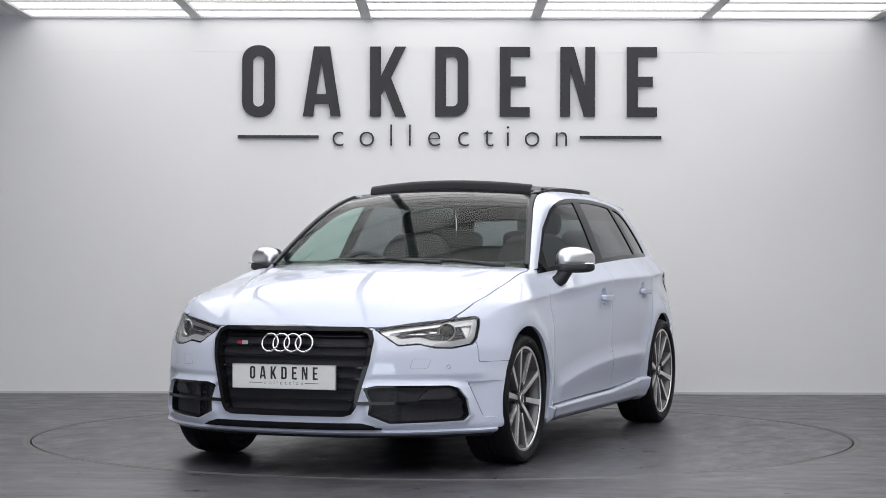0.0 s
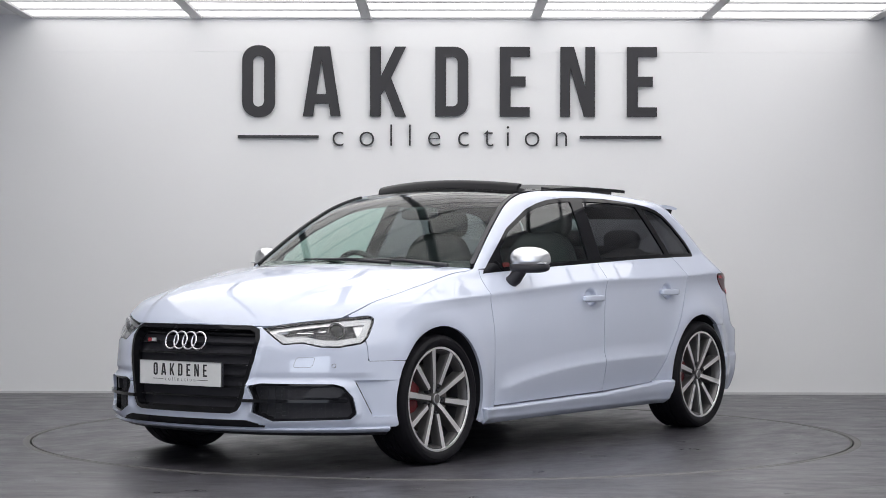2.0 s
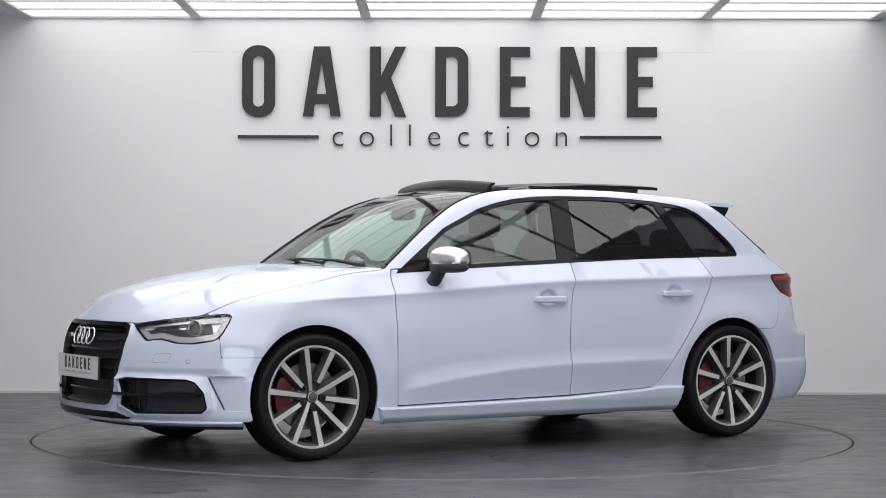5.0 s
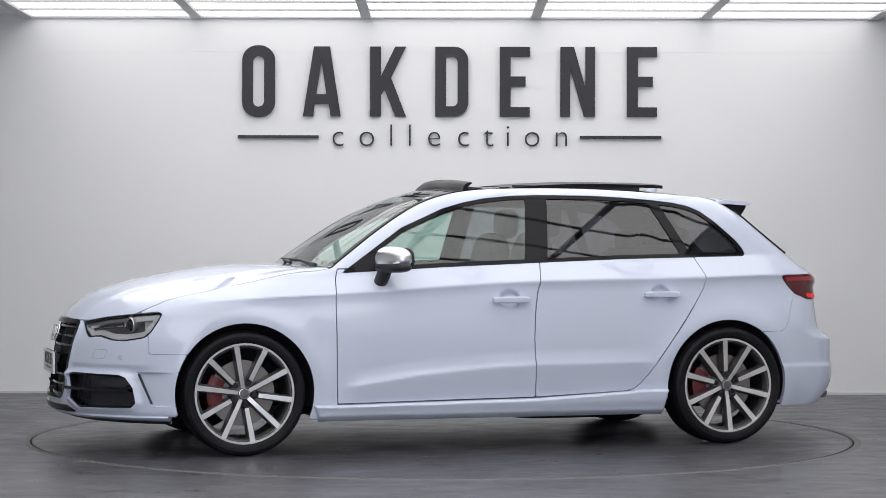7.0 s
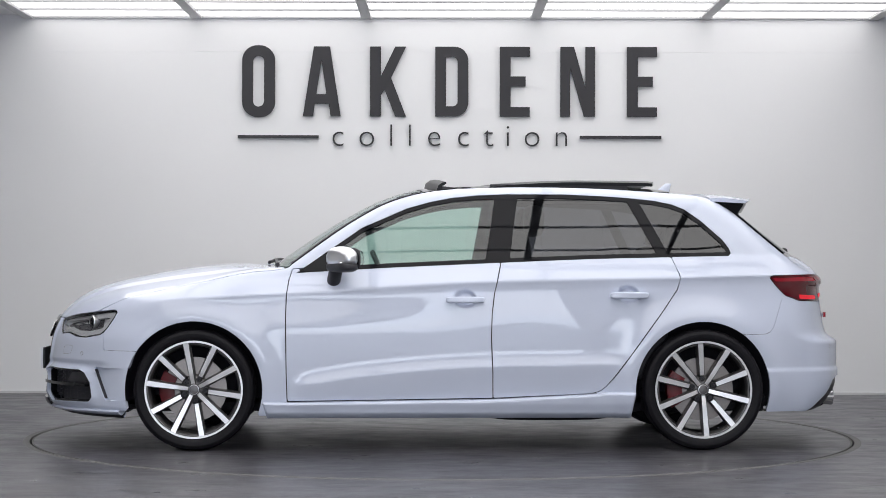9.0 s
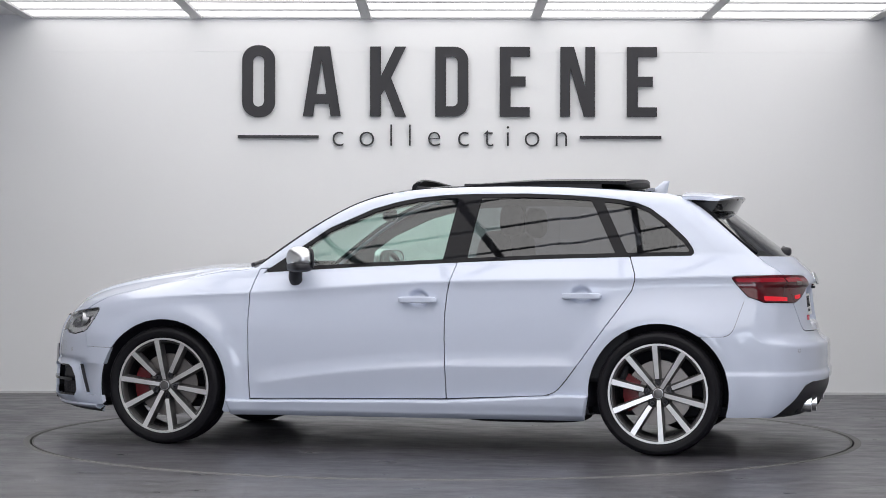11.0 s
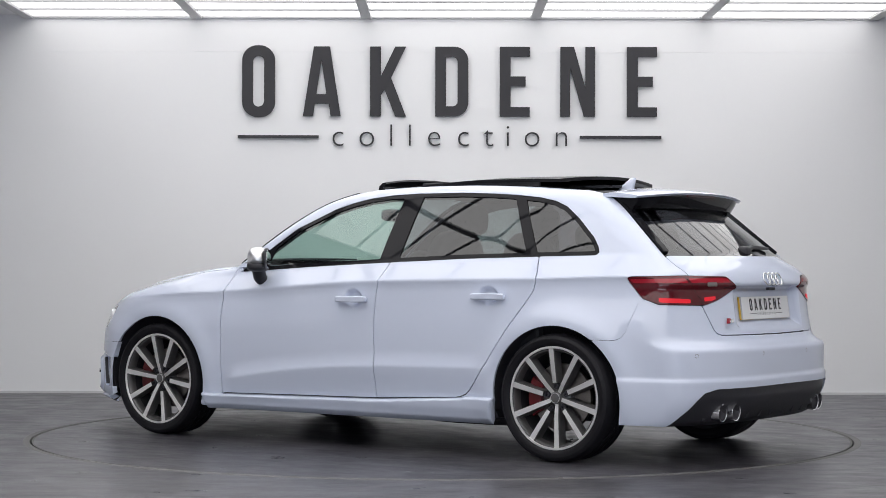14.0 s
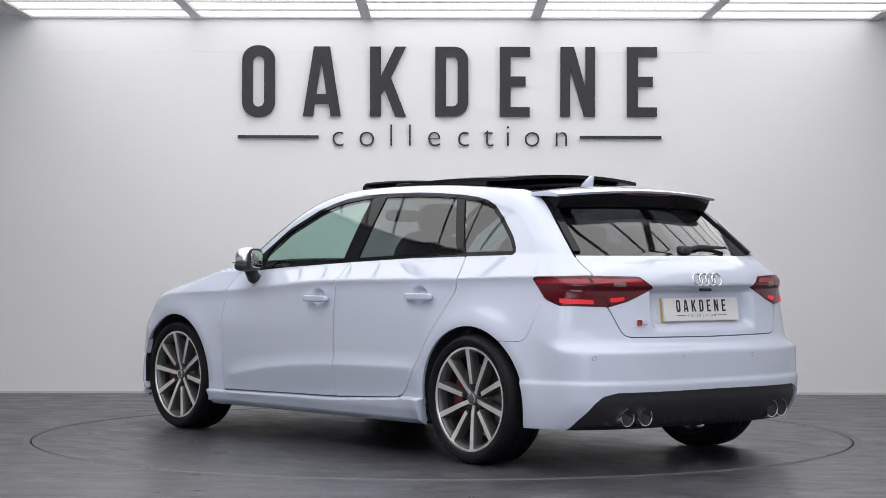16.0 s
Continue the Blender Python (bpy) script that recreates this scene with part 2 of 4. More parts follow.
# ---- the car's skin: one smooth function, negative inside; x forward, y to the car's left, z up ----
def curve(*pts):
    """A smooth curve through (u, v) points that does not overshoot."""
    p = sorted(pts)
    x = np.array([a[0] for a in p], float)
    y = np.array([a[1] for a in p], float)
    h, d = np.diff(x), np.diff(y) / np.diff(x)
    m = np.empty_like(y)
    m[0], m[-1] = d[0], d[-1]
    a, b = d[:-1], d[1:]
    m[1:-1] = np.where(a * b > 0, 2 * a * b / np.where(np.abs(a + b) < 1e-9, 1e-9, a + b), 0)

    def at(u):
        u = np.clip(np.asarray(u, float), x[0], x[-1])
        i = np.clip(np.searchsorted(x, u) - 1, 0, len(h) - 1)
        s = (u - x[i]) / h[i]
        return (y[i] * (1 + 2 * s) * (1 - s) ** 2 + m[i] * h[i] * s * (1 - s) ** 2
                + y[i + 1] * s * s * (3 - 2 * s) - m[i + 1] * h[i] * s * s * (1 - s))
    return at


def step(a, b, u):
    s = np.clip((u - a) / (b - a), 0, 1)
    return s * s * (3 - 2 * s)


def smax(a, b, k):
    h = np.maximum(k - np.abs(a - b), 0) / k
    return np.maximum(a, b) + h * h * k * 0.25


AXLE, HUB, TYRE = 1.3155, 0.313, 0.313


def crown(x):
    """Height of the car's middle line: bonnet, windscreen, roof, tailgate glass and shelf, each a plain arc, blended."""
    u = np.clip(x, .6, 2.25) - 1.2
    bonnet = np.polyval((-0.7616, 0.8928, -0.2556, -0.1702, -0.0573, 0.9504), u)
    v = .95 - x
    screen = .952 + .74 * v - .20 * v * v
    roof = 1.4055 - .050 * (x + .45) ** 2
    glass = 1.034 + .755 * (x + 1.90)
    shelf = 1.013 - 2.6 * (x + 1.90) ** 2
    up = -smax(-screen, -roof, .10)
    up = -smax(-up, -glass, .09)
    up = smax(up, np.where(x < -1.5, shelf, -1), .02)
    return np.where(x > .4, smax(up, bonnet, .012), up)


tornado = curve((2.1, .66), (1.70, .737), (1.44, .778), (.8, .812), (-.2, .872), (-1.18, .892), (-1.66, .905), (-2.1, .905))
nose = curve((.12, 1.95), (.16, 2.08), (.20, 2.16), (.225, 2.185), (.26, 2.185), (.40, 2.18), (.50, 2.172), (.60, 2.158), (.68, 2.13), (.75, 2.08), (.90, 1.95))
tail = curve((.12, -1.86), (.17, -1.98), (.22, -2.07), (.34, -2.128), (.45, -2.132), (.545, -2.132), (.562, -2.126), (.578, -2.100), (.60, -2.080), (.70, -2.058), (.80, -2.045), (.84, -2.042), (.87, -2.056), (.92, -2.04), (.98, -1.99))
flank = curve((-.75, .795), (-.70, .834), (-.60, .856), (-.45, .867), (-.32, .873), (-.20, .8745), (-.11, .8735), (-.055, .8728), (-.020, .8760), (0, .8812))
plan_u = curve((2.3, .87), (1.9, .963), (1.6, 1.0), (1.2, .985), (.8, .955), (.4, .975), (-.4, 1.0), (-1.1, .972), (-1.45, .925), (-1.7, .888), (-2.0, .835), (-2.2, .80))
plan_w = curve((2.3, .84), (1.9, .945), (1.6, .985), (1.2, 1.0), (.6, .996), (-.4, 1.0), (-1.3, .990), (-1.7, .943), (-2.0, .892), (-2.2, .85))
belt_w = curve((2.0, .07), (1.0, .085), (.8, .088), (-.3, .096), (-1.2, .108), (-1.5, .112), (-2.1, .10))
crease = curve((1.0, .300), (.836, .326), (.43, .388), (0, .426), (-.3, .438), (-.98, .447), (-1.3, .45))


def skin(x, y, z):
    y = np.abs(y)
    zt = tornado(x)
    s = z - zt
    # lower flank with the door crease
    up = smax(s, 0 * s, .005)
    low = flank(s - up)
    zc = crease(x)
    on = step(.84, .70, x) * step(-.98, -.80, x)
    low = low + on * (.018 * np.where(z > zc, np.clip(1 - (z - zc) / .085, 0, 1) ** 2, step(zc - .17, zc + .03, z) / .94) - .003)
    # shoulder, then the glasshouse leaning in
    sb = belt_w(x)
    gl = smax(up - sb, 0 * s, .012)
    sh = up - gl
    w = (low - .88 * sh - .40 * gl - .22 * gl * gl) * (plan_w(x) + (plan_u(x) - plan_w(x)) * step(.60, .88, z))
    for ax in (AXLE, -AXLE):
        r = np.hypot(x - ax, z - HUB)
        w = w + .020 * np.exp(-((r - .375) / .075) ** 2) * step(.08, .0, s)
    low_nose = step(.70, .56, z)                                        # the bumper stands out from the wings
    w = w + step(1.45, 1.72, x) * (.018 * low_nose + .018 * step(.48, .40, z))
    side = y - w
    c = .17 * step(-.9, .3, x) + .19 * step(1.0, 1.5, x) - .16 * step(-.5, -1.3, x)
    k = .12 - .08 * step(-.1, .6, x) + .06 * step(.95, 1.3, x) + .04 * step(-1.3, -1.7, x)
    xx = x + c * y * y
    e = .01
    slope = (crown(xx + e) - crown(xx - e)) / (2 * e)
    ridge = .36 + .27 * (2.05 - x) / 1.1                               # crease lines of the bonnet
    dome = .010 * step(.05, -.015, y - ridge) * step(.93, 1.2, x)
    top = (z - (crown(xx) - k * y * y + dome)) / np.sqrt(1 + slope * slope)
    front = x - (nose(z) - .33 * y ** 2 - (.50 - .085 * low_nose) * y ** 4)
    low_tail = step(.62, .55, z)
    back = (tail(z) + (.10 - .04 * low_tail) * y ** 2 + (.39) * y ** 4) - x
    under = (.165) - z
    f = smax(side, top, .05 - .015 * step(-.1, .3, x) * step(.95, .8, x) + .025 * step(.8, 1.3, x) * step(2.1, 1.6, x) + .03 * step(-1.2, -1.6, x))
    f = smax(f, front, .07)
    f = smax(f, back, .07)
    return smax(f, under, .03)


def cast(o, d, far, near=0.0, n=48):
    """Where rays from far along d come down on the skin (bisection between far, outside, and near, inside)."""
    a = np.full(o.shape[:-1], float(far)); b = np.full(o.shape[:-1], float(near))
    for _ in range(n):
        m = (a + b) / 2
        p = o + d * m[..., None]
        out = skin(p[..., 0], p[..., 1], p[..., 2]) > 0
        a = np.where(out, m, a); b = np.where(out, b, m)
    return o + d * b[..., None]


def normals(p, e=.002):
    g = np.stack([skin(p[..., 0] + e * (i == 0), p[..., 1] + e * (i == 1), p[..., 2] + e * (i == 2))
                  - skin(p[..., 0] - e * (i == 0), p[..., 1] - e * (i == 1), p[..., 2] - e * (i == 2)) for i in range(3)], -1)
    return g / np.maximum(np.linalg.norm(g, axis=-1, keepdims=True), 1e-9)


# ---- panels cut from the skin ----
def sd(poly, u, v):
    """Signed distance to a closed outline, negative inside."""
    p = np.array(poly, float)
    q = np.roll(p, -1, 0)
    best = np.full(np.shape(u), 1e9)
    odd = np.zeros(np.shape(u), bool)
    for (ax, ay), (bx, by) in zip(p, q):
        ex, ey = bx - ax, by - ay
        s = np.clip(((u - ax) * ex + (v - ay) * ey) / (ex * ex + ey * ey + 1e-12), 0, 1)
        best = np.minimum(best, np.hypot(u - ax - s * ex, v - ay - s * ey))
        c = (ay > v) != (by > v)
        with np.errstate(divide="ignore", invalid="ignore"):
            odd ^= c & (u < (bx - ax) * (v - ay) / (by - ay) + ax)
    return np.where(odd, -best, best)


def both(*f):
    return np.maximum.reduce(np.broadcast_arrays(*f))


def sections(x0, x1, a0, a1, d=.012, zo=.55):
    """Rays across the car, from its middle outwards, station by station."""
    nx, na = int((x1 - x0) / d) + 2, int(radians(a1 - a0) * .85 / d) + 2
    X, A = np.meshgrid(np.linspace(x0, x1, nx), np.radians(np.linspace(a0, a1, na)), indexing="ij")
    o = np.stack([X, X * 0, X * 0 + zo], -1)
    return cast(o, np.stack([X * 0, np.cos(A), np.sin(A)], -1), 1.4)


def rounds(end, p0, p1, z0, z1, d=.012):
    """Rays in plan round the front (1) or the tail (-1), level by level; degrees from the middle line."""
    n, m = int(radians(p1 - p0) * .95 / d) + 2, int((z1 - z0) / d) + 2
    F, Z = np.meshgrid(np.radians(np.linspace(p0, p1, n)), np.linspace(z0, z1, m), indexing="ij")
    o = np.stack([F * 0 + 1.2 * end, F * 0, Z], -1)
    return cast(o, np.stack([np.cos(F) * end, np.sin(F), F * 0], -1), 1.4)


def cut(P, D):
    """Triangles of the grid P where the field D is negative, cut cleanly along its zero."""
    n, m = P.shape[:2]
    idx = np.arange(n * m).reshape(n, m)
    a, b, c, e = idx[:-1, :-1].ravel(), idx[1:, :-1].ravel(), idx[1:, 1:].ravel(), idx[:-1, 1:].ravel()
    tris = np.concatenate([np.stack([a, b, c], 1), np.stack([a, c, e], 1)])
    V, D = P.reshape(-1, 3), D.ravel()
    inside = D < 0
    k = inside[tris].sum(1)
    out = [tuple(t) for t in tris[k == 3]]
    extra, made = [], {}

    def mid(i, j):
        key = (min(i, j), max(i, j))
        if key not in made:
            s = D[i] / (D[i] - D[j])
            made[key] = len(V) + len(extra)
            extra.append(V[i] + (V[j] - V[i]) * s)
        return made[key]

    for t in tris[(k == 1) | (k == 2)]:
        t = [int(v) for v in t]
        ins = [bool(inside[v]) for v in t]
        while not (ins[0] and not ins[2]):
            t, ins = t[1:] + t[:1], ins[1:] + ins[:1]
        if ins[1]:
            p, q = mid(t[1], t[2]), mid(t[0], t[2])
            out += [(t[0], t[1], p), (t[0], p, q)]
        else:
            out.append((t[0], mid(t[0], t[1]), mid(t[0], t[2])))
    if extra:
        V = np.concatenate([V, np.array(extra)])
    T = np.array(out, int).reshape(-1, 3)
    used, inv = np.unique(T, return_inverse=True)
    return V[used], inv.reshape(-1, 3)


def sheet(name, P, D, mat, parent, label="", lift=0.0, rim=.018, mirror=False, shape=None):
    """A panel of the skin as one mesh part: the region D < 0, a turned-in rim, true normals."""
    V, T = cut(P, D)
    if not len(T):
        return None
    N = normals(V)
    fn = np.cross(V[T[:, 1]] - V[T[:, 0]], V[T[:, 2]] - V[T[:, 0]])
    flip = (fn * N[T[:, 0]]).sum(1) < 0
    T[flip] = T[flip][:, ::-1]
    E = np.concatenate([T[:, [0, 1]], T[:, [1, 2]], T[:, [2, 0]]])
    have = {(int(i), int(j)) for i, j in E}
    edge = [(i, j) for i, j in have if (j, i) not in have]
    V = V + N * lift
    inward = N
    if shape is not None:
        V = V + N * shape(V)[:, None]
        fn = np.cross(V[T[:, 1]] - V[T[:, 0]], V[T[:, 2]] - V[T[:, 0]])
        M = np.zeros_like(V)
        for i in range(3):
            np.add.at(M, T[:, i], fn)
        M /= np.maximum(np.linalg.norm(M, axis=1, keepdims=True), 1e-12)
        lip = np.zeros(len(V), bool)
        lip[np.array(edge).ravel()] = True
        N = np.where(lip[:, None] & ((M * N).sum(1) > .97)[:, None], N, M)
    verts, norms, faces = [V], [N], [tuple(int(i) for i in t) for t in T]
    if rim and edge:
        e = np.array(edge)
        base = len(V)
        A, B = V[e[:, 0]], V[e[:, 1]]
        d = B - A
        lat = np.cross(d, inward[e[:, 0]])
        lat /= np.maximum(np.linalg.norm(lat, axis=1, keepdims=True), 1e-9)
        k = len(e)
        verts += [A, B, B - inward[e[:, 1]] * rim, A - inward[e[:, 0]] * rim]
        norms += [lat] * 4
        faces += [(base + k + i, base + i, base + 3 * k + i, base + 2 * k + i) for i in range(k)]
    verts, norms = np.concatenate(verts), np.concatenate(norms)
    if mirror:
        verts, norms = verts * (1, -1, 1), norms * (1, -1, 1)
        faces = [f[::-1] for f in faces]
    me = bpy.data.meshes.new(name)
    me.from_pydata(verts.tolist(), [], faces)
    me.polygons.foreach_set("use_smooth", [True] * len(faces))
    me.update()
    me.normals_split_custom_set_from_vertices(norms.tolist())
    return part_of(name, me, mat, parent, label)


def pair(name, P, D, mat, parent, label="", **k):
    a = sheet(name, P, D, mat, parent, label, **k)
    b = sheet(name, P, D, mat, parent, label, mirror=True, **k)
    return a, b


GAP, SEAM = .0026, .0010
DLO = [(.795, .914), (.634, 1.027), (.457, 1.150), (.221, 1.254), (.10, 1.288), (-.016, 1.311), (-.16, 1.325), (-.312, 1.331), (-.609, 1.331), (-.80, 1.323), (-.96, 1.312),
       (-1.09, 1.298), (-1.18, 1.280), (-1.25, 1.252), (-1.335, 1.190), (-1.44, 1.094), (-1.475, 1.045), (-1.483, 1.020), (-1.468, 1.006), (-1.204, 1.001), (-.75, .990), (-.282, .970), (.28, .944), (.60, .925)]
DOOR_F = [(.815, .935), (.832, .88), (.843, .80), (.846, .69), (.842, .4), (.837, .252), (-.224, .268), (-.222, .40), (-.215, .574), (-.218, .70), (-.230, .808), (-.272, .99), (.28, .96)]
DOOR_R = [(-.224, .268), (-.222, .40), (-.215, .574), (-.218, .70), (-.230, .808), (-.272, .99), (-1.155, 1.02), (-1.172, .97), (-1.194, .912), (-1.197, .885), (-1.181, .831),
          (-1.117, .737), (-1.033, .624), (-.928, .478), (-.848, .372), (-.81, .329), (-.784, .308), (-.75, .296), (-.72, .291)]
HEADLAMP = [(24.5, .664), (28.8, .677), (36.1, .693), (47.3, .711), (55.0, .722), (56.6, .712), (56.0, .68), (54.1, .621), (52.2, .592), (46.0, .575), (41.0, .577), (36.2, .595), (30.8, .588)]
TAILLAMP = [(58.9, .897), (57.5, .906), (42.5, .911), (27.0, .905), (22.0, .852), (31.1, .79), (36.4, .766), (50.1, .771), (54.4, .80)]
GRILLE = [(-.345, .672), (.345, .672), (.385, .655), (.402, .612), (.392, .52), (.338, .31), (.318, .28), (.283, .268), (-.283, .268), (-.318, .28), (-.338, .31), (-.392, .52), (-.402, .612), (-.385, .655)]
FOG = [(21.5, .398), (25.2, .411), (44.5, .408), (47.0, .395), (49.5, .345), (50.5, .27), (49.0, .245), (28.4, .237), (22.8, .276), (23.2, .33)]
VENT = [(50.0, .424), (66.0, .424), (66.0, .255), (55.0, .255)]
GATE = [(-.3, 1.36), (.49, 1.36), (.548, 1.229), (.628, 1.0), (.632, .92), (.618, .825), (.572, .747), (.532, .655), (.515, .632), (.482, .623), (-.3, .617)]
WING_SIDE = [(.815, .935), (.832, .88), (.85, .80), (.95, .80), (.95, .96), (.835, .945)]
SKIRT = [(.965, .250), (.94, .17), (-.94, .17), (-.965, .30), (-.80, .300), (-.76, .292), (-.224, .263), (.837, .247)]
hood_y = curve((1.95, .60), (1.83, .685), (1.7, .732), (1.5, .755), (1.2, .755), (.95, .745), (.85, .735), (.70, .70))
hood_z = curve((0, .680), (.40, .671), (.5, .675), (.69, .69), (.80, .70))
pillar_y = curve((.95, .755), (.85, .733), (.56, .653), (.27, .573), (.10, .545), (-.2, .535), (-1.2, .53), (-1.5, .50))


def phi(P):
    return np.degrees(np.arctan2(np.abs(P[..., 1]), np.abs(P[..., 0]) - 1.2))


def around(P, poly):
    """An outline in degrees round the corner and height, as metres."""
    return sd([(a * .0165, b) for a, b in poly], phi(P) * .0165, P[..., 2])


def wheel_gap(P, r=.352):
    return r - np.minimum(np.hypot(P[..., 0] - AXLE, P[..., 2] - HUB), np.hypot(P[..., 0] + AXLE, P[..., 2] - HUB))


def car_skin(car):
    # doors
    P = sections(-1.22, .88, -32, 60, .0075)
    x, y, z = P[..., 0], P[..., 1], P[..., 2]
    dlo = sd(DLO, x, z)
    fd, rd = sd(DOOR_F, x, z), sd(DOOR_R, x, z)
    cup = lambda hx, hz: (lambda V: -.020 * step(0, .85, 1.3 - ((V[:, 0] - hx) / .052) ** 2 - ((V[:, 2] - hz) / .040) ** 2))
    doors = [*pair("front_door", P, both(fd + GAP, -dlo + .001), WHITE, car, shape=cup(-.078, .784)), *pair("rear_door", P, both(rd + GAP, -dlo + .001, wheel_gap(P)), WHITE, car, shape=cup(-.925, .806))]
    # side frame: pillars, roof rail and rear quarter in one pressing
    P = sections(-2.03, .86, -32, 90, .0085)
    x, y, z = P[..., 0], P[..., 1], P[..., 2]
    dlo = sd(DLO, x, z)
    gate = both(sd(GATE, y, z), x + 1.40)
    lamp = both(around(P, TAILLAMP), x + 1.5)
    quarter_low = np.where((x < -1.5) & (z < .785), -smax(.60 - z, -(x + 1.737 - (.775 - z) * .35), .05) * -1, -1.0)
    D = both(-dlo, -sd(DOOR_F, x, z) + GAP, -sd(DOOR_R, x, z) + GAP, pillar_y(x) - y + GAP, x - .85, -both(sd(WING_SIDE, x, z)), -gate + GAP, -lamp + .001,
             quarter_low + SEAM, wheel_gap(P), .29 - z, np.where(x > -.75, .60 - z, -1))
    pair("side_frame", P, D, WHITE, car)
    # glass and trim of the side windows
    W = sections(-1.5, .82, 25, 75, .010)
    x, z = W[..., 0], W[..., 2]
    dlo = sd(DLO, x, z)
    lean = lambda xt, xb: x - (xb + (z - .96) * (xt - xb) / .37)
    fz, rz, qz = both(-lean(-.245, -.185), x - .60 + (z - .96) * .25), both(lean(-.365, -.31), -lean(-.925, -1.115)), lean(-.985, -1.175)
    pane = dlo + .021
    pair("front_side_window", W, both(pane, fz), FRONT_GLASS, car, "green-tinted clear glass", lift=-.006, rim=.003)
    pair("rear_side_window", W, both(pane, rz), PRIVACY, car, "dark privacy glass", lift=-.006, rim=.003)
    pair("quarter_window", W, both(pane, qz), PRIVACY, car, "dark privacy glass", lift=-.006, rim=.003)
    pair("window_trim", W, both(dlo + .001, -both(pane, np.minimum(np.minimum(fz, rz), qz))), BLACK_GLOSS, car, "gloss black window surround and pillar", lift=-.001, rim=.012)
    # bonnet
    P = sections(.80, 2.14, 6, 90, .014)
    P = np.concatenate([P, (P * (1, -1, 1))[:, ::-1][:, 1:]], 1)
    x, y, z = P[..., 0], np.abs(P[..., 1]), P[..., 2]
    D = both(y - hood_y(x) + GAP, hood_z(y) - z + GAP, -both(around(P, HEADLAMP), 1.5 - x) + .001, (.995 - .26 * y * y) - x)
    sheet("bonnet", P, D, WHITE, car, rim=.02)
    # front wings
    P = sections(.80, 2.0, -34, 70, .009)
    x, y, z = P[..., 0], P[..., 1], P[..., 2]
    lamp = both(around(P, HEADLAMP), 1.5 - x)
    D = both(-sd(DOOR_F, x, z) + GAP, hood_y(x) - y + GAP, wheel_gap(P), -lamp + .001, np.where(z > .75, .805, .838) - x, np.where(x > AXLE, .30 - z, .18 - z),
             np.where((x > AXLE) & (z < .64), both(x - 1.785, .512 - z) + SEAM, -1.0))
    pair("front_wing", P, D, WHITE, car)
    # front bumper
    P = rounds(1, 0, 72, .17, .76, .011)
    P = np.concatenate([(P * (1, -1, 1))[::-1][:-1], P], 0)
    x, y, z = P[..., 0], np.abs(P[..., 1]), P[..., 2]
    lamp = around(P, HEADLAMP)
    D = both(-lamp + .001, z - hood_z(y) + GAP, -sd(GRILLE, P[..., 1], z), -around(P, FOG), wheel_gap(P), .205 - z,
             -both(x - 1.785, .512 - z) + SEAM, -around(P, VENT))
    scoop = lambda V: (.016 * np.exp(-(np.clip(around(V, FOG), 0, 1) / .018) ** 2) + .010 * np.exp(-(np.clip(sd(GRILLE, V[:, 1], V[:, 2]), 0, 1) / .012) ** 2)
                       - .010 * step(.455, .435, V[:, 2]) * step(.395, .425, V[:, 2]) * step(58, 50, phi(V)) * step(20, 25, phi(V)))
    bumper = sheet("front_bumper", P, D, WHITE, car, rim=.03, shape=scoop)
    # rear bumper
    P = rounds(-1, 0, 78, .17, .80, .008)
    P = np.concatenate([(P * (1, -1, 1))[::-1][:-1], P], 0)
    x, y, z = P[..., 0], np.abs(P[..., 1]), P[..., 2]
    edge = np.where(x < -1.5, -smax(.60 - z, -(x + 1.737 - (.775 - z) * .35), .05), z - .60)
    D = both(edge + SEAM, -both(sd(GATE, y, z)) + GAP, -around(P, TAILLAMP) + .001, wheel_gap(P), x + 1.50, .20 - z,
             -sd(DIFF_EDGE, y, z))
    sheet("rear_bumper", P, D, WHITE, car, rim=.03, shape=lambda V: .009 * step(.425, .405, V[:, 2]))
    D = both(sd(DIFF_EDGE, y, z) + .001, .19 - z)
    sheet("diffuser", P, D, BLACK, car, "black ribbed diffuser", lift=-.004, rim=.05)
    # tailgate, with its glass
    P = rounds(-1, 0, 60, .60, 1.03, .011)
    P = np.concatenate([(P * (1, -1, 1))[::-1][:-1], P], 0)
    x, y, z = P[..., 0], np.abs(P[..., 1]), P[..., 2]
    sheet("tailgate", P, both(sd(GATE, y, z) + GAP, -around(P, TAILLAMP) + .001, z - 1.004), WHITE, car, rim=.03,
          shape=lambda V: -.046 * step(.36, .325, np.abs(V[:, 1])) * step(.645, .70, V[:, 2]) * step(.852, .842, V[:, 2]))
    P = sections(-1.95, -1.38, 25, 90, .012)
    P = np.concatenate([P, (P * (1, -1, 1))[:, ::-1][:, 1:]], 1)
    x, y, z = P[..., 0], np.abs(P[..., 1]), P[..., 2]
    sheet("rear_window", P, both(sd(GATE, y, z) + GAP, 1.006 - z, z - 1.325, x + 1.41), PRIVACY, car, "dark privacy glass", lift=-.003, rim=.004)
    sheet("rear_window_border", P, both(sd(GATE, y, z) + .006, 1.010 - z, z - 1.325, x + 1.41, -both(sd(GATE, y, z) + .10, 1.04 - z)), BLACK_GLOSS, car, "black glass border", lift=-.009, rim=0)
    F = sections(-1.95, -1.38, 25, 68, .007)
    g, z = sd(GATE, F[..., 1], F[..., 2]), F[..., 2]
    pair("side_fin", F, both(g + GAP, -g - .035 - .10 * np.clip(z - 1.15, 0, 1), 1.02 - z, z - 1.29, F[..., 0] + 1.41, .3 - F[..., 1]), BLACK_GLOSS, car, "gloss black fin beside the rear glass", lift=.009, rim=.014)
    # roof and windscreen
    P = sections(-1.52, 1.02, 25, 90, .014)
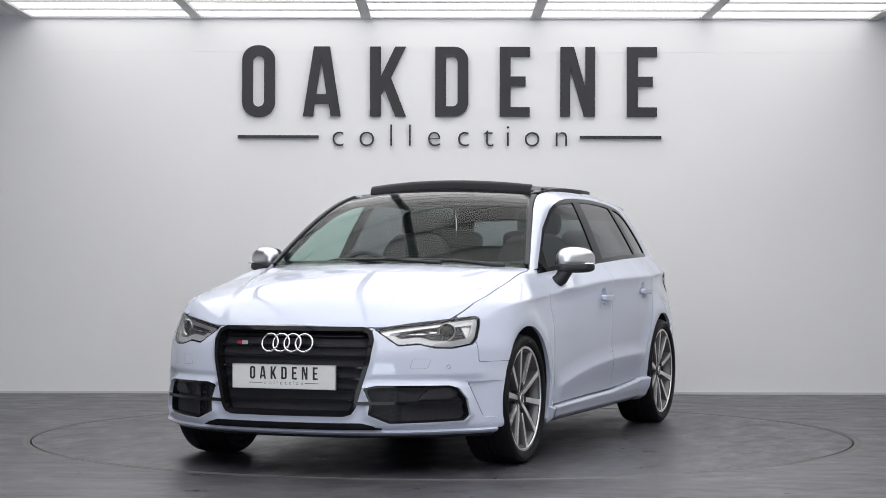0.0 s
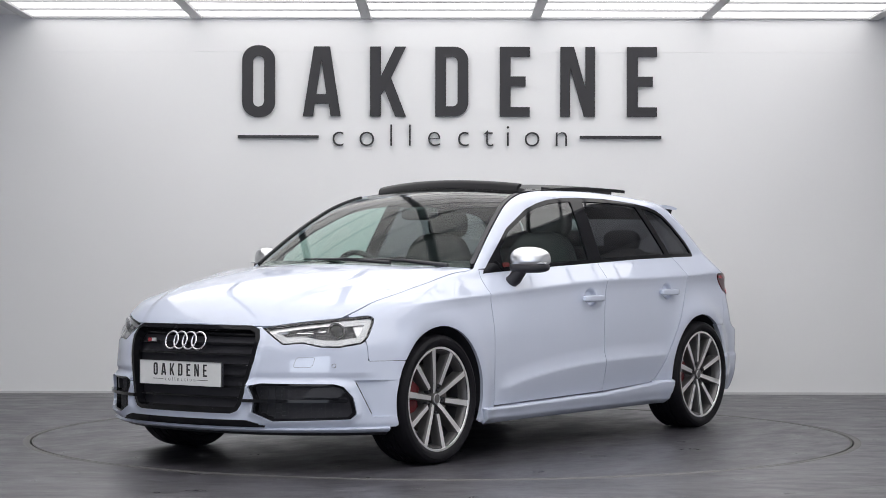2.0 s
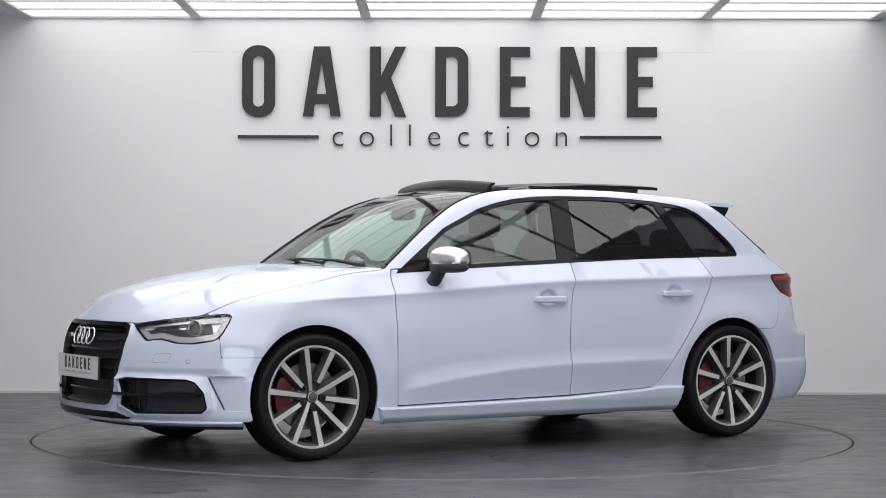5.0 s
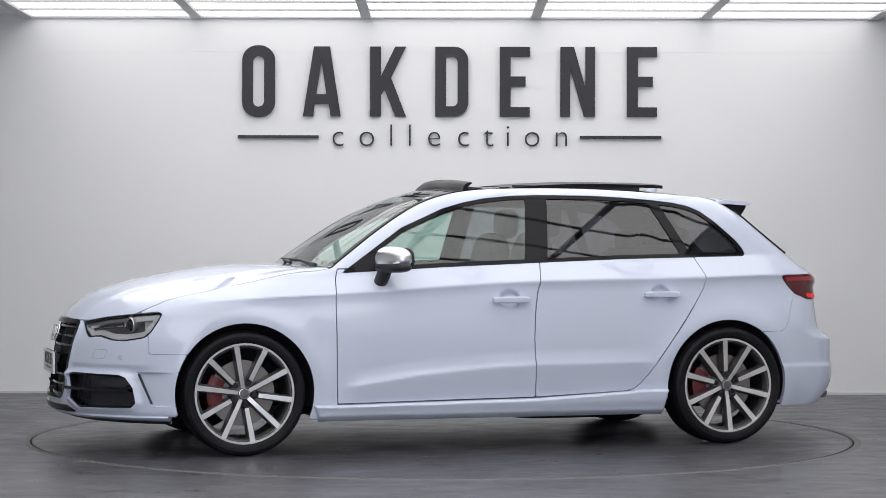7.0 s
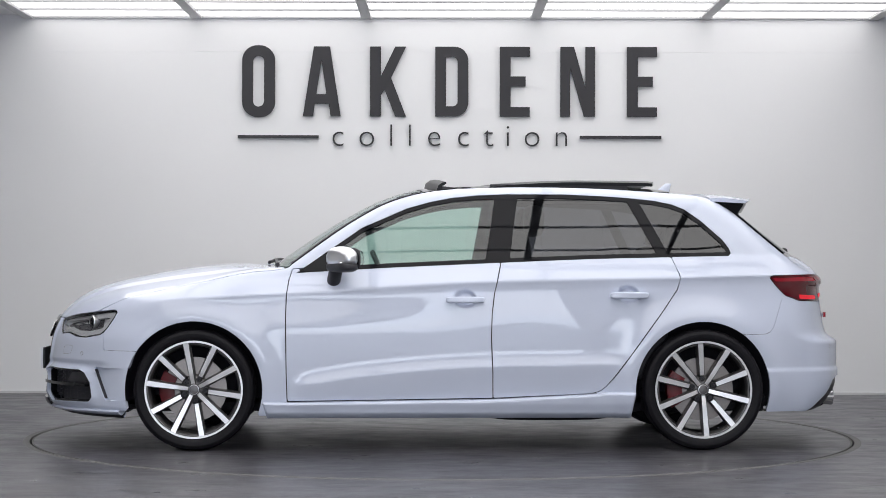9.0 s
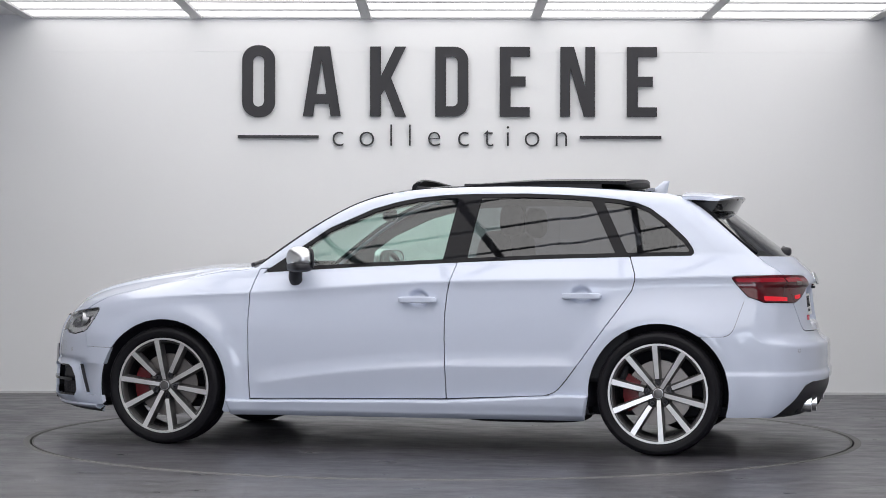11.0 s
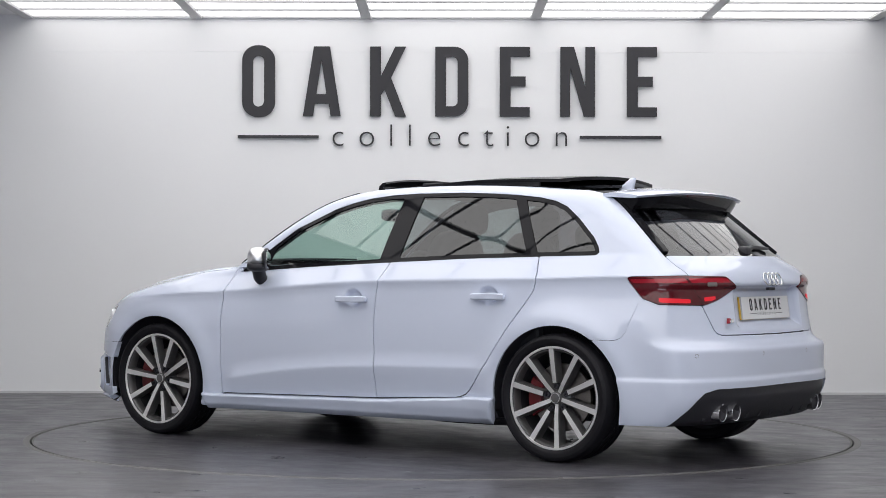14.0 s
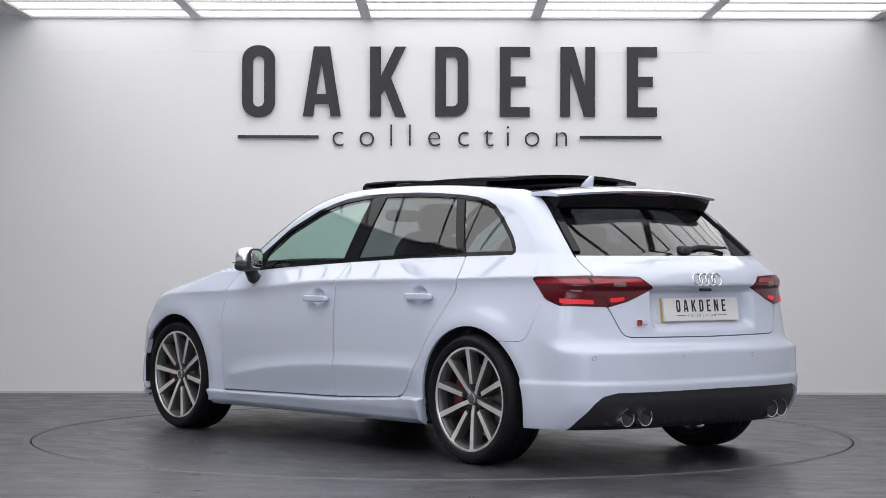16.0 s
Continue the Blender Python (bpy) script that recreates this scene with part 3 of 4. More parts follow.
    P = np.concatenate([P, (P * (1, -1, 1))[:, ::-1][:, 1:]], 1)
    x, y, z = P[..., 0], np.abs(P[..., 1]), P[..., 2]
    screen_top = .165 - .12 * y * y
    opening = sd([(screen, yy) for screen, yy in ((.20, -.01), (.13, .505), (-1.16, .485), (-1.20, .45), (-1.20, -.01))], x, y)
    sheet("roof", P, both(y - pillar_y(x) + .001, x - screen_top, -1.47 - x, -opening, -1.0 * (z > 2)), WHITE, car, rim=.02)
    hole = sd(rounded(-.52, -.40, .045, .40, .05), x, P[..., 1])
    sheet("glass_roof", P, both(opening + .003, x - screen_top + .002, -hole), BLACK_GLOSS, car, "black panoramic glass roof, slid open", lift=-.002, rim=.015)
    cowl = (.955 - .22 * y * y)
    sheet("windscreen", P, both(y - pillar_y(x) + .012, screen_top + .002 - x, x - cowl), WINDSCREEN, car, "clear windscreen glass", lift=-.003, rim=.004)
    ring = both(y - pillar_y(x) + .003, screen_top + .001 - x, x - cowl - .01)
    sheet("windscreen_border", P, both(ring, -both(y - pillar_y(x) + .035, screen_top + .05 - x, x - cowl + .05)), BLACK_GLOSS, car, "black glass border", lift=-.008, rim=0)
    E = sections(.12, .97, 25, 72, .006)
    ex, ey = E[..., 0], E[..., 1]
    pair("screen_trim", E, both(np.abs(ey - pillar_y(ex) + .014) - .011, screen_top_of(ey) + .012 - ex, ex - .935 + .22 * ey * ey), BLACK, car, "black rubber edge of the windscreen", lift=.005, rim=.012)
    sheet("cowl", P, both(y - pillar_y(x) + .004, cowl - .02 - x, x - (.995 - .26 * y * y) - .03), BLACK, car, "black plastic cowl", lift=-.018, rim=0)
    # side skirts
    P = sections(-.97, .97, -38, -8, .006)
    x, z = P[..., 0], P[..., 2]
    pair("side_skirt", P, both(sd(SKIRT, x, z), wheel_gap(P, .352)), WHITE, car, lift=.006, rim=.03,
         shape=lambda V: (.021 - .006 * step(.250, .205, V[:, 2]) - .012 * step(.200, .175, V[:, 2])) * step(-.001, .006, -sd(SKIRT, V[:, 0], V[:, 2])))
    # dark lining under the panels, so that the joints are closed
    P = sections(-1.98, 2.06, -33, 90, .03)
    P = np.concatenate([P, (P * (1, -1, 1))[:, ::-1][:, 1:]], 1)
    x, y, z = P[..., 0], np.abs(P[..., 1]), P[..., 2]
    dlo = sd(DLO, x, z)
    top = both(y - pillar_y(x), screen_top_of(y) - x, x - .93 + .22 * y * y)
    roof_hole = sd(rounded(-.56, -.44, .09, .44, .05), x, P[..., 1])
    gl = both(sd(GATE, y, z), 1.0 - z, x + 1.40)
    sheet("inner_lining", P, both(-dlo - .02, -top, -roof_hole, -gl, wheel_gap(P, .37)), DARK, car, "dark inner lining", lift=-.030, rim=0)
    return doors, bumper


def screen_top_of(y):
    return .165 - .12 * y * y


DIFF_EDGE = [(-.01, .375), (.60, .372), (.665, .355), (.70, .32), (.735, .25), (.75, .195), (.74, .10), (-.01, .10)]


# ---- wheels ----
def car_wheel(car, x, side, turn):
    w = part("wheel", boxed((0, 0, 0), (.01, .01, .01)), GREY_ALLOY, car)
    k = side
    w.data.clear_geometry()
    rim = lathe([(.238, .085), (.252, .098), (.2525, .104), (.246, .106), (.236, .098), (.228, .08), (.222, .05), (.218, -.02), (.222, -.09), (.250, -.105), (.252, -.11), (.24, -.112)], 72)
    rim.to_mesh(w.data); rim.free()
    w.data.materials.clear(); w.data.materials.append(BARREL)
    w.data.update()
    w.matrix_basis = pose(x, k * .765, HUB, 0, 0, 0 if k > 0 else 180)
    t = part("tyre", lathe([(.250, -.100), (.262, -.113), (.285, -.117), (.302, -.108), (.311, -.092), (.3135, -.06), (.3135, -.052), (.306, -.051), (.306, -.044), (.3135, -.043), (.3138, -.012), (.306, -.011), (.306, -.003), (.3138, -.002),
                            (.3138, .030), (.306, .031), (.306, .039), (.3135, .040), (.3130, .075), (.3100, .095), (.302, .110), (.288, .118), (.275, .1175), (.264, .114), (.255, .108), (.250, .100)], 96), RUBBER, w, "black low-profile tyre")
    part("rim_lip", lathe([(.240, .1005), (.2425, .1060), (.252, .1062), (.2535, .100), (.247, .096)], 96, close=True), ALLOY, w, "machined rim edge")
    part("rim_band", lathe([(.2425, .1000), (.234, .0985), (.229, .090), (.224, .070), (.221, .030)], 96), GREY_ALLOY, w, "grey rim well")
    # ten spokes with machined faces on grey sides, every other one ending at a wheel bolt
    for first in (0, 1):
        sp = bmesh.new()
        n, r0 = 9, (.074 if first == 0 else .028)
        rows = []
        for i in range(n):
            s = i / (n - 1)
            r = r0 + s * (.2415 - r0)
            q = (r - .03) / .21
            h, o = .0098 + .0038 * q, .083 + .019 * q - .006 * math.exp(-((r - .03) / .03) ** 2)
            rows.append([sp.verts.new(p) for p in ((-h - .0085, o - .050, r), (-h - .0040, o - .010, r), (-h - .0012, o - .0015, r), (-h, o, r), (h, o, r), (h + .0012, o - .0015, r), (h + .0040, o - .010, r), (h + .0085, o - .050, r))])
        for a, b in zip(rows, rows[1:]):
            for j in range(7):
                sp.faces.new((a[j], a[j + 1], b[j + 1], b[j]))
        sp.faces.new(rows[0][::-1])
        bmesh.ops.recalc_face_normals(sp, faces=sp.faces)
        me = bpy.data.meshes.new("spoke"); sp.to_mesh(me); sp.free()
        me.materials.append(GREY_ALLOY); me.materials.append(ALLOY)
        for p in me.polygons:
            if abs(p.normal.y) > .9 and len(p.vertices) == 4:
                p.material_index = 1
        for i in range(first, 10, 2):
            part_of("spoke", me, None, w, "machined spoke").matrix_basis = pose(0, 0, 0, 0, turn + 36 * i)
    part("hub", lathe([(0, .0), (.078, 0), (.076, .035), (.066, .052), (.048, .062), (.034, .066), (0, .066)], 40), GREY_ALLOY, w)
    part("hub_cap", lathe([(0, .0915), (.022, .0910), (.0275, .0895), (.030, .0865), (.031, .060)], 32), GREY_ALLOY, w, "round grey centre cap")
    part("cap_ring", lathe([(.0225, .0905), (.0235, .0922), (.0255, .0918), (.0262, .0898)], 32), SATIN, w, "thin silver ring")
    for i in range(5):
        a = radians(turn + 72 * i)
        part("wheel_bolt", lathe([(0, .046), (.006, .046), (.007, .056), (.0125, .056), (.0150, .053), (.0155, .03)], 12), BLACK, w).matrix_basis = pose(.057 * math.sin(a), .022, .057 * math.cos(a))
    part("tyre_valve", lathe([(0, .02), (.004, .02), (.0045, 0)], 8), BLACK, w, "rubber tyre valve").matrix_basis = pose(.214 * math.sin(radians(turn + 198)), .055, .214 * math.cos(radians(turn + 198)))
    part("brake_disc", lathe([(.06, .028), (.165, .028), (.165, .004), (.06, .004)], 64, close=True), STEEL, w, "worn steel brake disc")
    cb = bmesh.new()
    seg = 8
    prev = None
    for i in range(seg + 1):
        a = radians((58 + 64 * i / seg))
        c, s = math.cos(a), math.sin(a)
        sgn = 1 if k > 0 else -1
        ring = [cb.verts.new((r * s * sgn, o, r * c)) for r, o in ((.105, -.03), (.105, .050), (.150, .058), (.182, .045), (.182, -.03))]
        if prev:
            for j in range(5):
                cb.faces.new((prev[j], prev[(j + 1) % 5], ring[(j + 1) % 5], ring[j]))
        else:
            cb.faces.new(ring)
        prev = ring
    cb.faces.new(prev[::-1])
    bmesh.ops.recalc_face_normals(cb, faces=cb.faces)
    part("brake_caliper", smooth(cb, 40), RED, w, "red brake caliper")
    return w


# ---- the hall ----
WALL_Y, CEIL = 3.386, 2.757


def hall():
    def slab(name, c, s, mat, label, cat="wall"):
        bm = boxed((0, 0, 0), s)
        me = bpy.data.meshes.new(name); bm.to_mesh(me); bm.free(); me.materials.append(mat)
        ob = tagged(new(name, me), label, cat, kind="structure"); ob.location = c
        return ob
    back = slab("wall_north", (0, WALL_Y + .12, 1.9), (15.4, .2, 3.8), WALL, "smooth white painted back wall of wide boards", "wall")
    for z0, z1 in ((0.0, 1.2498), (1.2502, 2.5097), (2.5103, 2.80)):
        part("wall_board", boxed((0, -.11, (z0 + z1) / 2 - 1.9), (15.2, .02, z1 - z0)), WALL, back)
    # side walls out of view, set close to bounce light onto the car's flanks
    slab("bounce_wall_west", (-5.2, -6.0, 1.9), (.2, 18.6, 3.8), WALL, "white painted side wall, unseen, set close to bounce light", "wall")
    slab("bounce_wall_east", (4.7, -6.0, 1.9), (.2, 18.6, 3.8), WALL, "white painted side wall, unseen, set close to bounce light", "wall")
    # entrance wall with an opening
    slab("wall_south_west", (-5.6, -15.4, 1.9), (4.2, .2, 3.8), WALL, "white painted entrance wall", "wall")
    slab("wall_south_east", (5.3, -15.4, 1.9), (4.8, .2, 3.8), WALL, "white painted entrance wall", "wall")
    slab("wall_south_lintel", (-.3, -15.4, 3.1), (6.4, .2, 1.4), WALL, "white painted lintel over the entrance", "wall")
    slab("ground", (0, -45.6, -.05), (120, 60, .1), FLOOR, "grey yard outside the entrance", "ground")
    slab("ceiling", (0, -6.0, CEIL + .22), (15.4, 18.6, .2), CEILING, "plain grey ceiling above the light box", "ceiling")
    # floor with a round hole for the turntable
    bm = bmesh.new()
    n, R = 128, 2.305
    ring = [bm.verts.new((R * math.cos(2 * math.pi * i / n), R * math.sin(2 * math.pi * i / n), 0)) for i in range(n)]
    well = [bm.verts.new((R * math.cos(2 * math.pi * i / n), R * math.sin(2 * math.pi * i / n), -.15)) for i in range(n)]
    far = []
    for i in range(n):
        c, s = math.cos(2 * math.pi * i / n), math.sin(2 * math.pi * i / n)
        k = min(7.7 / max(abs(c), 1e-6), (15.5 if s < 0 else 3.5) / max(abs(s), 1e-6))
        far.append(bm.verts.new((k * c, k * s, 0)))
    for i in range(n):
        j = (i + 1) % n
        bm.faces.new((ring[i], far[i], far[j], ring[j]))
        bm.faces.new((well[i], ring[i], ring[j], well[j]))
    for sx, sy in ((7.7, 3.5), (-7.7, 3.5), (7.7, -15.5), (-7.7, -15.5)):
        c = bm.verts.new((sx, sy, 0))
        near = sorted(far, key=lambda v: (v.co - c.co).length)
        a = [v for v in near if abs(v.co.x - sx) < .01][0]; b = [v for v in near if abs(v.co.y - sy) < .01][0]
        if a != b:
            bm.faces.new((c, a, b))
    bmesh.ops.recalc_face_normals(bm, faces=bm.faces)
    me = bpy.data.meshes.new("floor"); bm.to_mesh(me); bm.free(); me.materials.append(FLOOR)
    tagged(new("floor", me), "dark grey worn screed floor", "floor", kind="structure")
    # skirting line at the wall's foot
    bm = boxed((0, WALL_Y - .006, .008), (15.2, .012, .016))
    me = bpy.data.meshes.new("baseboard"); bm.to_mesh(me); bm.free(); me.materials.append(BEAM)
    tagged(new("baseboard", me), "thin grey strip at the foot of the wall", "baseboard", kind="structure")
    # fixed rim round the turntable
    me = bpy.data.meshes.new("trim_ring"); bm = lathe([(2.268, -.001), (2.270, .0010), (2.302, .0010), (2.306, .0), (2.306, -.02), (2.268, -.02)], 160, "z", close=True)
    bm.to_mesh(me); bm.free(); me.materials.append(RING)
    tagged(new("trim_ring", me), "worn steel rim let into the floor round the turntable", "floor trim", kind="structure")
    # light box: five columns of panels between beams
    X0, PW, PD, rows = -3.045, 1.241, .447, 29
    frame_me = None
    first = None
    for i in range(5):
        for j in range(rows):
            x, y = X0 + PW * (i + .5), WALL_Y - .008 - PD * (j + .5)
            if first is None:
                first = thing("ceiling_light", "flat square ceiling light panel, lit white", "ceiling light", "light box panels")
                bm = boxed((0, 0, .02), (PW - .085, PD - .034, .02))
                part("diffuser", bm, DIFFUSER, first, "glowing white diffuser")
                bm = bmesh.new()
                for s in (-1, 1):
                    box(bm, (0, s * (PD / 2 - .009), .012), (PW - .06, .0175, .03))
                part("frame", bm, BEAM, first, "thin grey metal frame")
                first.matrix_basis = pose(x, y, CEIL)
            else:
                copy_thing(first, pose(x, y, CEIL))
    for i in range(6):
        bm = boxed((0, 0, 0), (.075, PD * rows, .06), .004)
        b = part("ceiling_beam", bm, BEAM, None)
        tagged(b, "light grey beam between the ceiling light panels", "ceiling beam", "light box beams")
        b.location = (X0 + PW * i, WALL_Y - .008 - PD * rows / 2, CEIL + .022)
    for s in (-1, 1):
        slab("ceiling_side", (.06 + s * 5.35, -6.0, CEIL + .06), (4.38, 18.6, .1), CEILING, "plain grey lowered ceiling beside the light box", "ceiling")
    slab("ceiling_rear", (.06, -12.65, CEIL + .06), (6.3, 5.3, .1), CEILING, "plain grey lowered ceiling beyond the light box", "ceiling")


def wall_sign():
    sign = thing("wall_sign", "dark charcoal raised lettering fixed to the white wall", "sign")
    sign.location = (.049, WALL_Y, 2.035)
    lettering(sign, pose(0, -.016, 0, 90, 0, 0), .511, .03, INK)


def turntable():
    t = thing("turntable", "round dark grey screed turntable set flush in the floor", "turntable")
    part("deck", lathe([(0, 0), (2.0, 0), (2.248, 0), (2.248, -.10), (0, -.10)], 160, "z"), TABLE, t)
    part("edge_band", lathe([(2.2485, -.05), (2.2485, .0004), (2.2575, .0002), (2.2575, -.05)], 160, "z", close=True), RING, t, "thin worn steel edge band")
    return t


hall()
wall_sign()
table = turntable()


# ---- details of the car ----
def blob(c, s, power=3.0, n=20, shape=None, m=None):
    """A rounded solid: a ball squared off by a power."""
    bm = bmesh.new()
    bmesh.ops.create_uvsphere(bm, u_segments=n * 2, v_segments=n, radius=1)
    for v in bm.verts:
        p = v.co
        k = (abs(p.x) ** power + abs(p.y) ** power + abs(p.z) ** power) ** (-1 / power)
        q = p * k
        if shape:
            q = Vector(shape(q.x, q.y, q.z))
        v.co = Vector((q.x * s[0] / 2, q.y * s[1] / 2, q.z * s[2] / 2))
    if m is not None:
        bmesh.ops.transform(bm, matrix=m, verts=bm.verts)
    bmesh.ops.translate(bm, vec=c, verts=bm.verts)
    for f in bm.faces:
        f.smooth = True
    return bm


def mirrored(name, make, mat, parent, label=""):
    """A part on each side of the car; make(side) gives its bmesh for side 1 or -1."""
    return [part(name, make(k), mat, parent, label) for k in (1, -1)]


def flip(bm):
    bmesh.ops.scale(bm, vec=(1, -1, 1), verts=bm.verts)
    bmesh.ops.reverse_faces(bm, faces=bm.faces)
    return bm


def sided(bm, k):
    return bm if k > 0 else flip(bm)


def torus(R, r, c, m, n=40):
    bm = tube([(R * math.cos(2 * math.pi * i / n), R * math.sin(2 * math.pi * i / n), 0) for i in range(n)], r, 10, True)
    bmesh.ops.transform(bm, matrix=Matrix.Translation(c) @ m, verts=bm.verts)
    return bm


FRONT, REAR = pose(0, 0, 0, 90, 0, 90), pose(0, 0, 0, 90, 0, -90)


def on_nose(y, z, out=0.0):
    """A place on the front skin."""
    o = np.array([[1.2, y, z]])
    p = cast(o, np.array([[1.0, 0, 0]]), 1.4)
    n = normals(p)[0]
    return Vector(p[0] + n * out), Vector(n)


def on_tail(y, z, out=0.0):
    o = np.array([[-1.2, y, z]])
    p = cast(o, np.array([[-1.0, 0, 0]]), 1.4)
    n = normals(p)[0]
    return Vector(p[0] + n * out), Vector(n)


def number_plate(car, centre, m, edge):
    p = part("number_plate", boxed((0, 0, 0), (.520, .111, .008), .0035), PLATE, car, "white show plate with dark lettering")
    p.matrix_basis = Matrix.Translation(centre) @ m
    lettering(p, pose(0, -.012, .0048), .0575, .0012, INK)
    bm = bmesh.new()
    for s in (-1, 1):
        box(bm, (s * .259, 0, .0012), (.0035, .111, .008))
        box(bm, (0, s * .0546, .0012), (.520, .003, .008))
    part("plate_border", bm, SATIN, p, "thin border")
    part("plate_holder", boxed((0, 0, -.010), (.5215, .1125, .010), .002), edge, p, "plate holder")


def car_front(car):
    G = rounds(1, -27, 27, .255, .69, .008)
    y, z = G[..., 1], G[..., 2]
    g = sd(GRILLE, y, z)
    grille = sheet("grille", G, g + .002, DARK, car, "black radiator grille", lift=-.045, rim=0)
    sheet("grille_frame", G, both(g + .0015, -g - .020), BLACK_GLOSS, grille, "gloss black surround", lift=.010, rim=.045)
    for i in range(8):
        zi = .290 + .0505 * i
        sheet("grille_bar", G, both(np.abs(z - zi) - .0055, g + .018), BLACK_GLOSS, grille, lift=-.018, rim=.022)
        sheet("bar_tip", G, both(np.abs(z - zi) - .0020, g + .030, -g - .042), GREY_ALLOY, grille, "grey bar tip", lift=-.0165, rim=0)
    # emblem of four plain rings
    for i in range(4):
        p, n = on_nose((i - 1.5) * .0570, .598, .008)
        part("emblem_ring", torus(.0415, .0052, p, n.to_track_quat("Z", "Y").to_matrix().to_4x4()), CHROME, grille, "chrome ring")
    p, n = on_nose(-.245, .598, .0)
    b = part("badge", boxed((0, 0, 0), (.022, .018, .006), .002), RED_LENS_PART, grille, "small red and silver badge"); b.matrix_basis = Matrix.Translation(p + Vector((0, -.012, 0))) @ FRONT
    b = part("badge", boxed((0, 0, 0), (.030, .018, .006), .002), SATIN, grille, "small red and silver badge"); b.matrix_basis = Matrix.Translation(p + Vector((0, .016, 0))) @ FRONT
    number_plate(car, (2.192, 0, .447), FRONT, BLACK)
    # headlamps
    H = rounds(1, 20, 62, .55, .75, .007)
    lamp = around(H, HEADLAMP)
    ph, z = phi(H), H[..., 2]
    for mir in (False, True):
        hl = sheet("headlamp", H, lamp + .0025, LAMP_GLASS, car, "clear headlamp with chrome light strip", lift=.001, rim=.004, mirror=mir)
        sheet("lamp_seal", H, both(lamp + .001, -lamp - .0075), BLACK_GLOSS, hl, "black seal", lift=-.002, rim=.008, mirror=mir)
        sheet("housing_wall", H, both(lamp + .009, -lamp - .024), SATIN, hl, "silver inner wall", lift=-.017, rim=.016, mirror=mir)
        sheet("lamp_housing", H, lamp + .004, REFLECTOR, hl, "grey reflector housing", lift=-.034, rim=0, mirror=mir)
        # light strip: along the foot, then up the outer edge and inner corner
        foot = both(lamp + .010, -(lamp + .036), np.minimum(z - (.640 - .0007 * (ph - 30)), 46 * .0165 - ph * .0165))
        sheet("light_strip", H, foot, STRIP, hl, "bright silver light strip", lift=-.012, rim=.012, mirror=mir)
        sheet("inner_bezel", H, both(lamp + .010, (ph - 33.5 + (z - .63) * 60) * .0165, -(lamp + .030)), CHROME, hl, "chrome bezel", lift=-.030, rim=.02, mirror=mir)
        sheet("side_reflector", H, both(lamp + .012, (51.0 - ph - (z - .65) * 20) * .0165), SATIN, hl, "silver reflector", lift=-.026, rim=.02, mirror=mir)
        sheet("turn_signal", H, both(np.abs(z - .653 - .0010 * (ph - 38)) - .013, np.abs(ph - 37.5) * .0165 - .060), AMBER, hl, "amber reflector", lift=-.031, rim=.01, mirror=mir)
        sheet("fin", H, both(np.abs(z - .655 - .0012 * (ph - 38)) - .003, np.abs(ph - 38) * .0165 - .075), CHROME, hl, "chrome fin", lift=-.028, rim=.012, mirror=mir)
        k = -1 if mir else 1
        p = Vector((1.862, k * .672, .652))
        m = Matrix.Translation(p) @ Vector((.88, k * .45, 0)).to_track_quat("Z", "Y").to_matrix().to_4x4()
        for nm, pr, mt, lb in (("projector_ring", [(.036, -.04), (.040, .0), (.038, .004), (.034, .0), (.033, -.03)], SATIN, "chrome ring"),
                               ("projector_lens", [(0, .012), (.016, .009), (.028, .0), (.035, -.014)], BLACK_GLOSS, "round projector lens")):
            o = part(nm, lathe(pr, 40, "z"), mt, hl, lb); o.matrix_basis = m
    # lower intakes: dark honeycomb behind a blade
    F = rounds(1, 18, 55, .22, .43, .007)
    fog = around(F, FOG)
    ph, z = phi(F), F[..., 2]
    cell = np.minimum(np.abs(np.sin(ph * 1.55)), np.abs(np.sin(z * 150 + (np.floor(ph / 2.03) % 2) * 1.57)))
    for mir in (False, True):
        it = sheet("air_intake", F, fog + .001, BLACK, car, "black honeycomb lower intake", lift=-.05, rim=0, mirror=mir)
        sheet("intake_frame", F, both(fog - .001, -fog - .010), BLACK_GLOSS, it, "black frame", lift=-.001, rim=.05, mirror=mir)
        sheet("intake_mesh", F, both(fog + .006, cell - .30), BLACK, it, "black honeycomb mesh", lift=-.030, rim=.010, mirror=mir)
        sheet("intake_blade", F, both(np.abs(z - .330) - .0075, (ph - 48) * .0165, (19.5 - ph) * .0165), BLACK_GLOSS, it, "black blade", lift=.020, rim=.05, mirror=mir)
        sheet("intake_cover", F, both(sd([(a * .0165, b) for a, b in ((36, .345), (46, .345), (48, .375), (45, .395), (39, .39))], ph * .0165, z)), BLACK, it, "black cover", lift=-.012, rim=.02, mirror=mir)
    # slit behind each intake
    S = rounds(1, 46, 70, .23, .44, .007)
    ph, z = phi(S), S[..., 2]
    sunk = both(around(S, VENT) - .001, wheel_gap(S), -both(S[..., 0] - 1.785, .512 - z))
    pair("vent_panel", S, sunk, WHITE, car, "white sunk panel", lift=-.001, rim=.004, shape=lambda V: -.024 * step(63, 52, phi(V)))
    S = rounds(1, 49, 56.5, .255, .43, .0016)
    ph, z = phi(S), S[..., 2]
    vent = sd([(a * .0165, b) for a, b in ((50.35, .415), (50.60, .415), (55.0, .266), (54.75, .266))], ph * .0165, z)
    pair("side_vent", S, vent, BLACK, car, "thin black vent slit", lift=-.004, rim=.018)
    # chin: slot and splitter
    C = rounds(1, -60, 60, .165, .262, .008)
    y, z = C[..., 1], C[..., 2]
    slot = sd([(-.45, .2165), (-.36, .240), (.36, .240), (.45, .2165)], y, z)
    sheet("chin_slot", C, slot, BLACK_GLOSS, car, "black slot", lift=.0125, rim=.012)
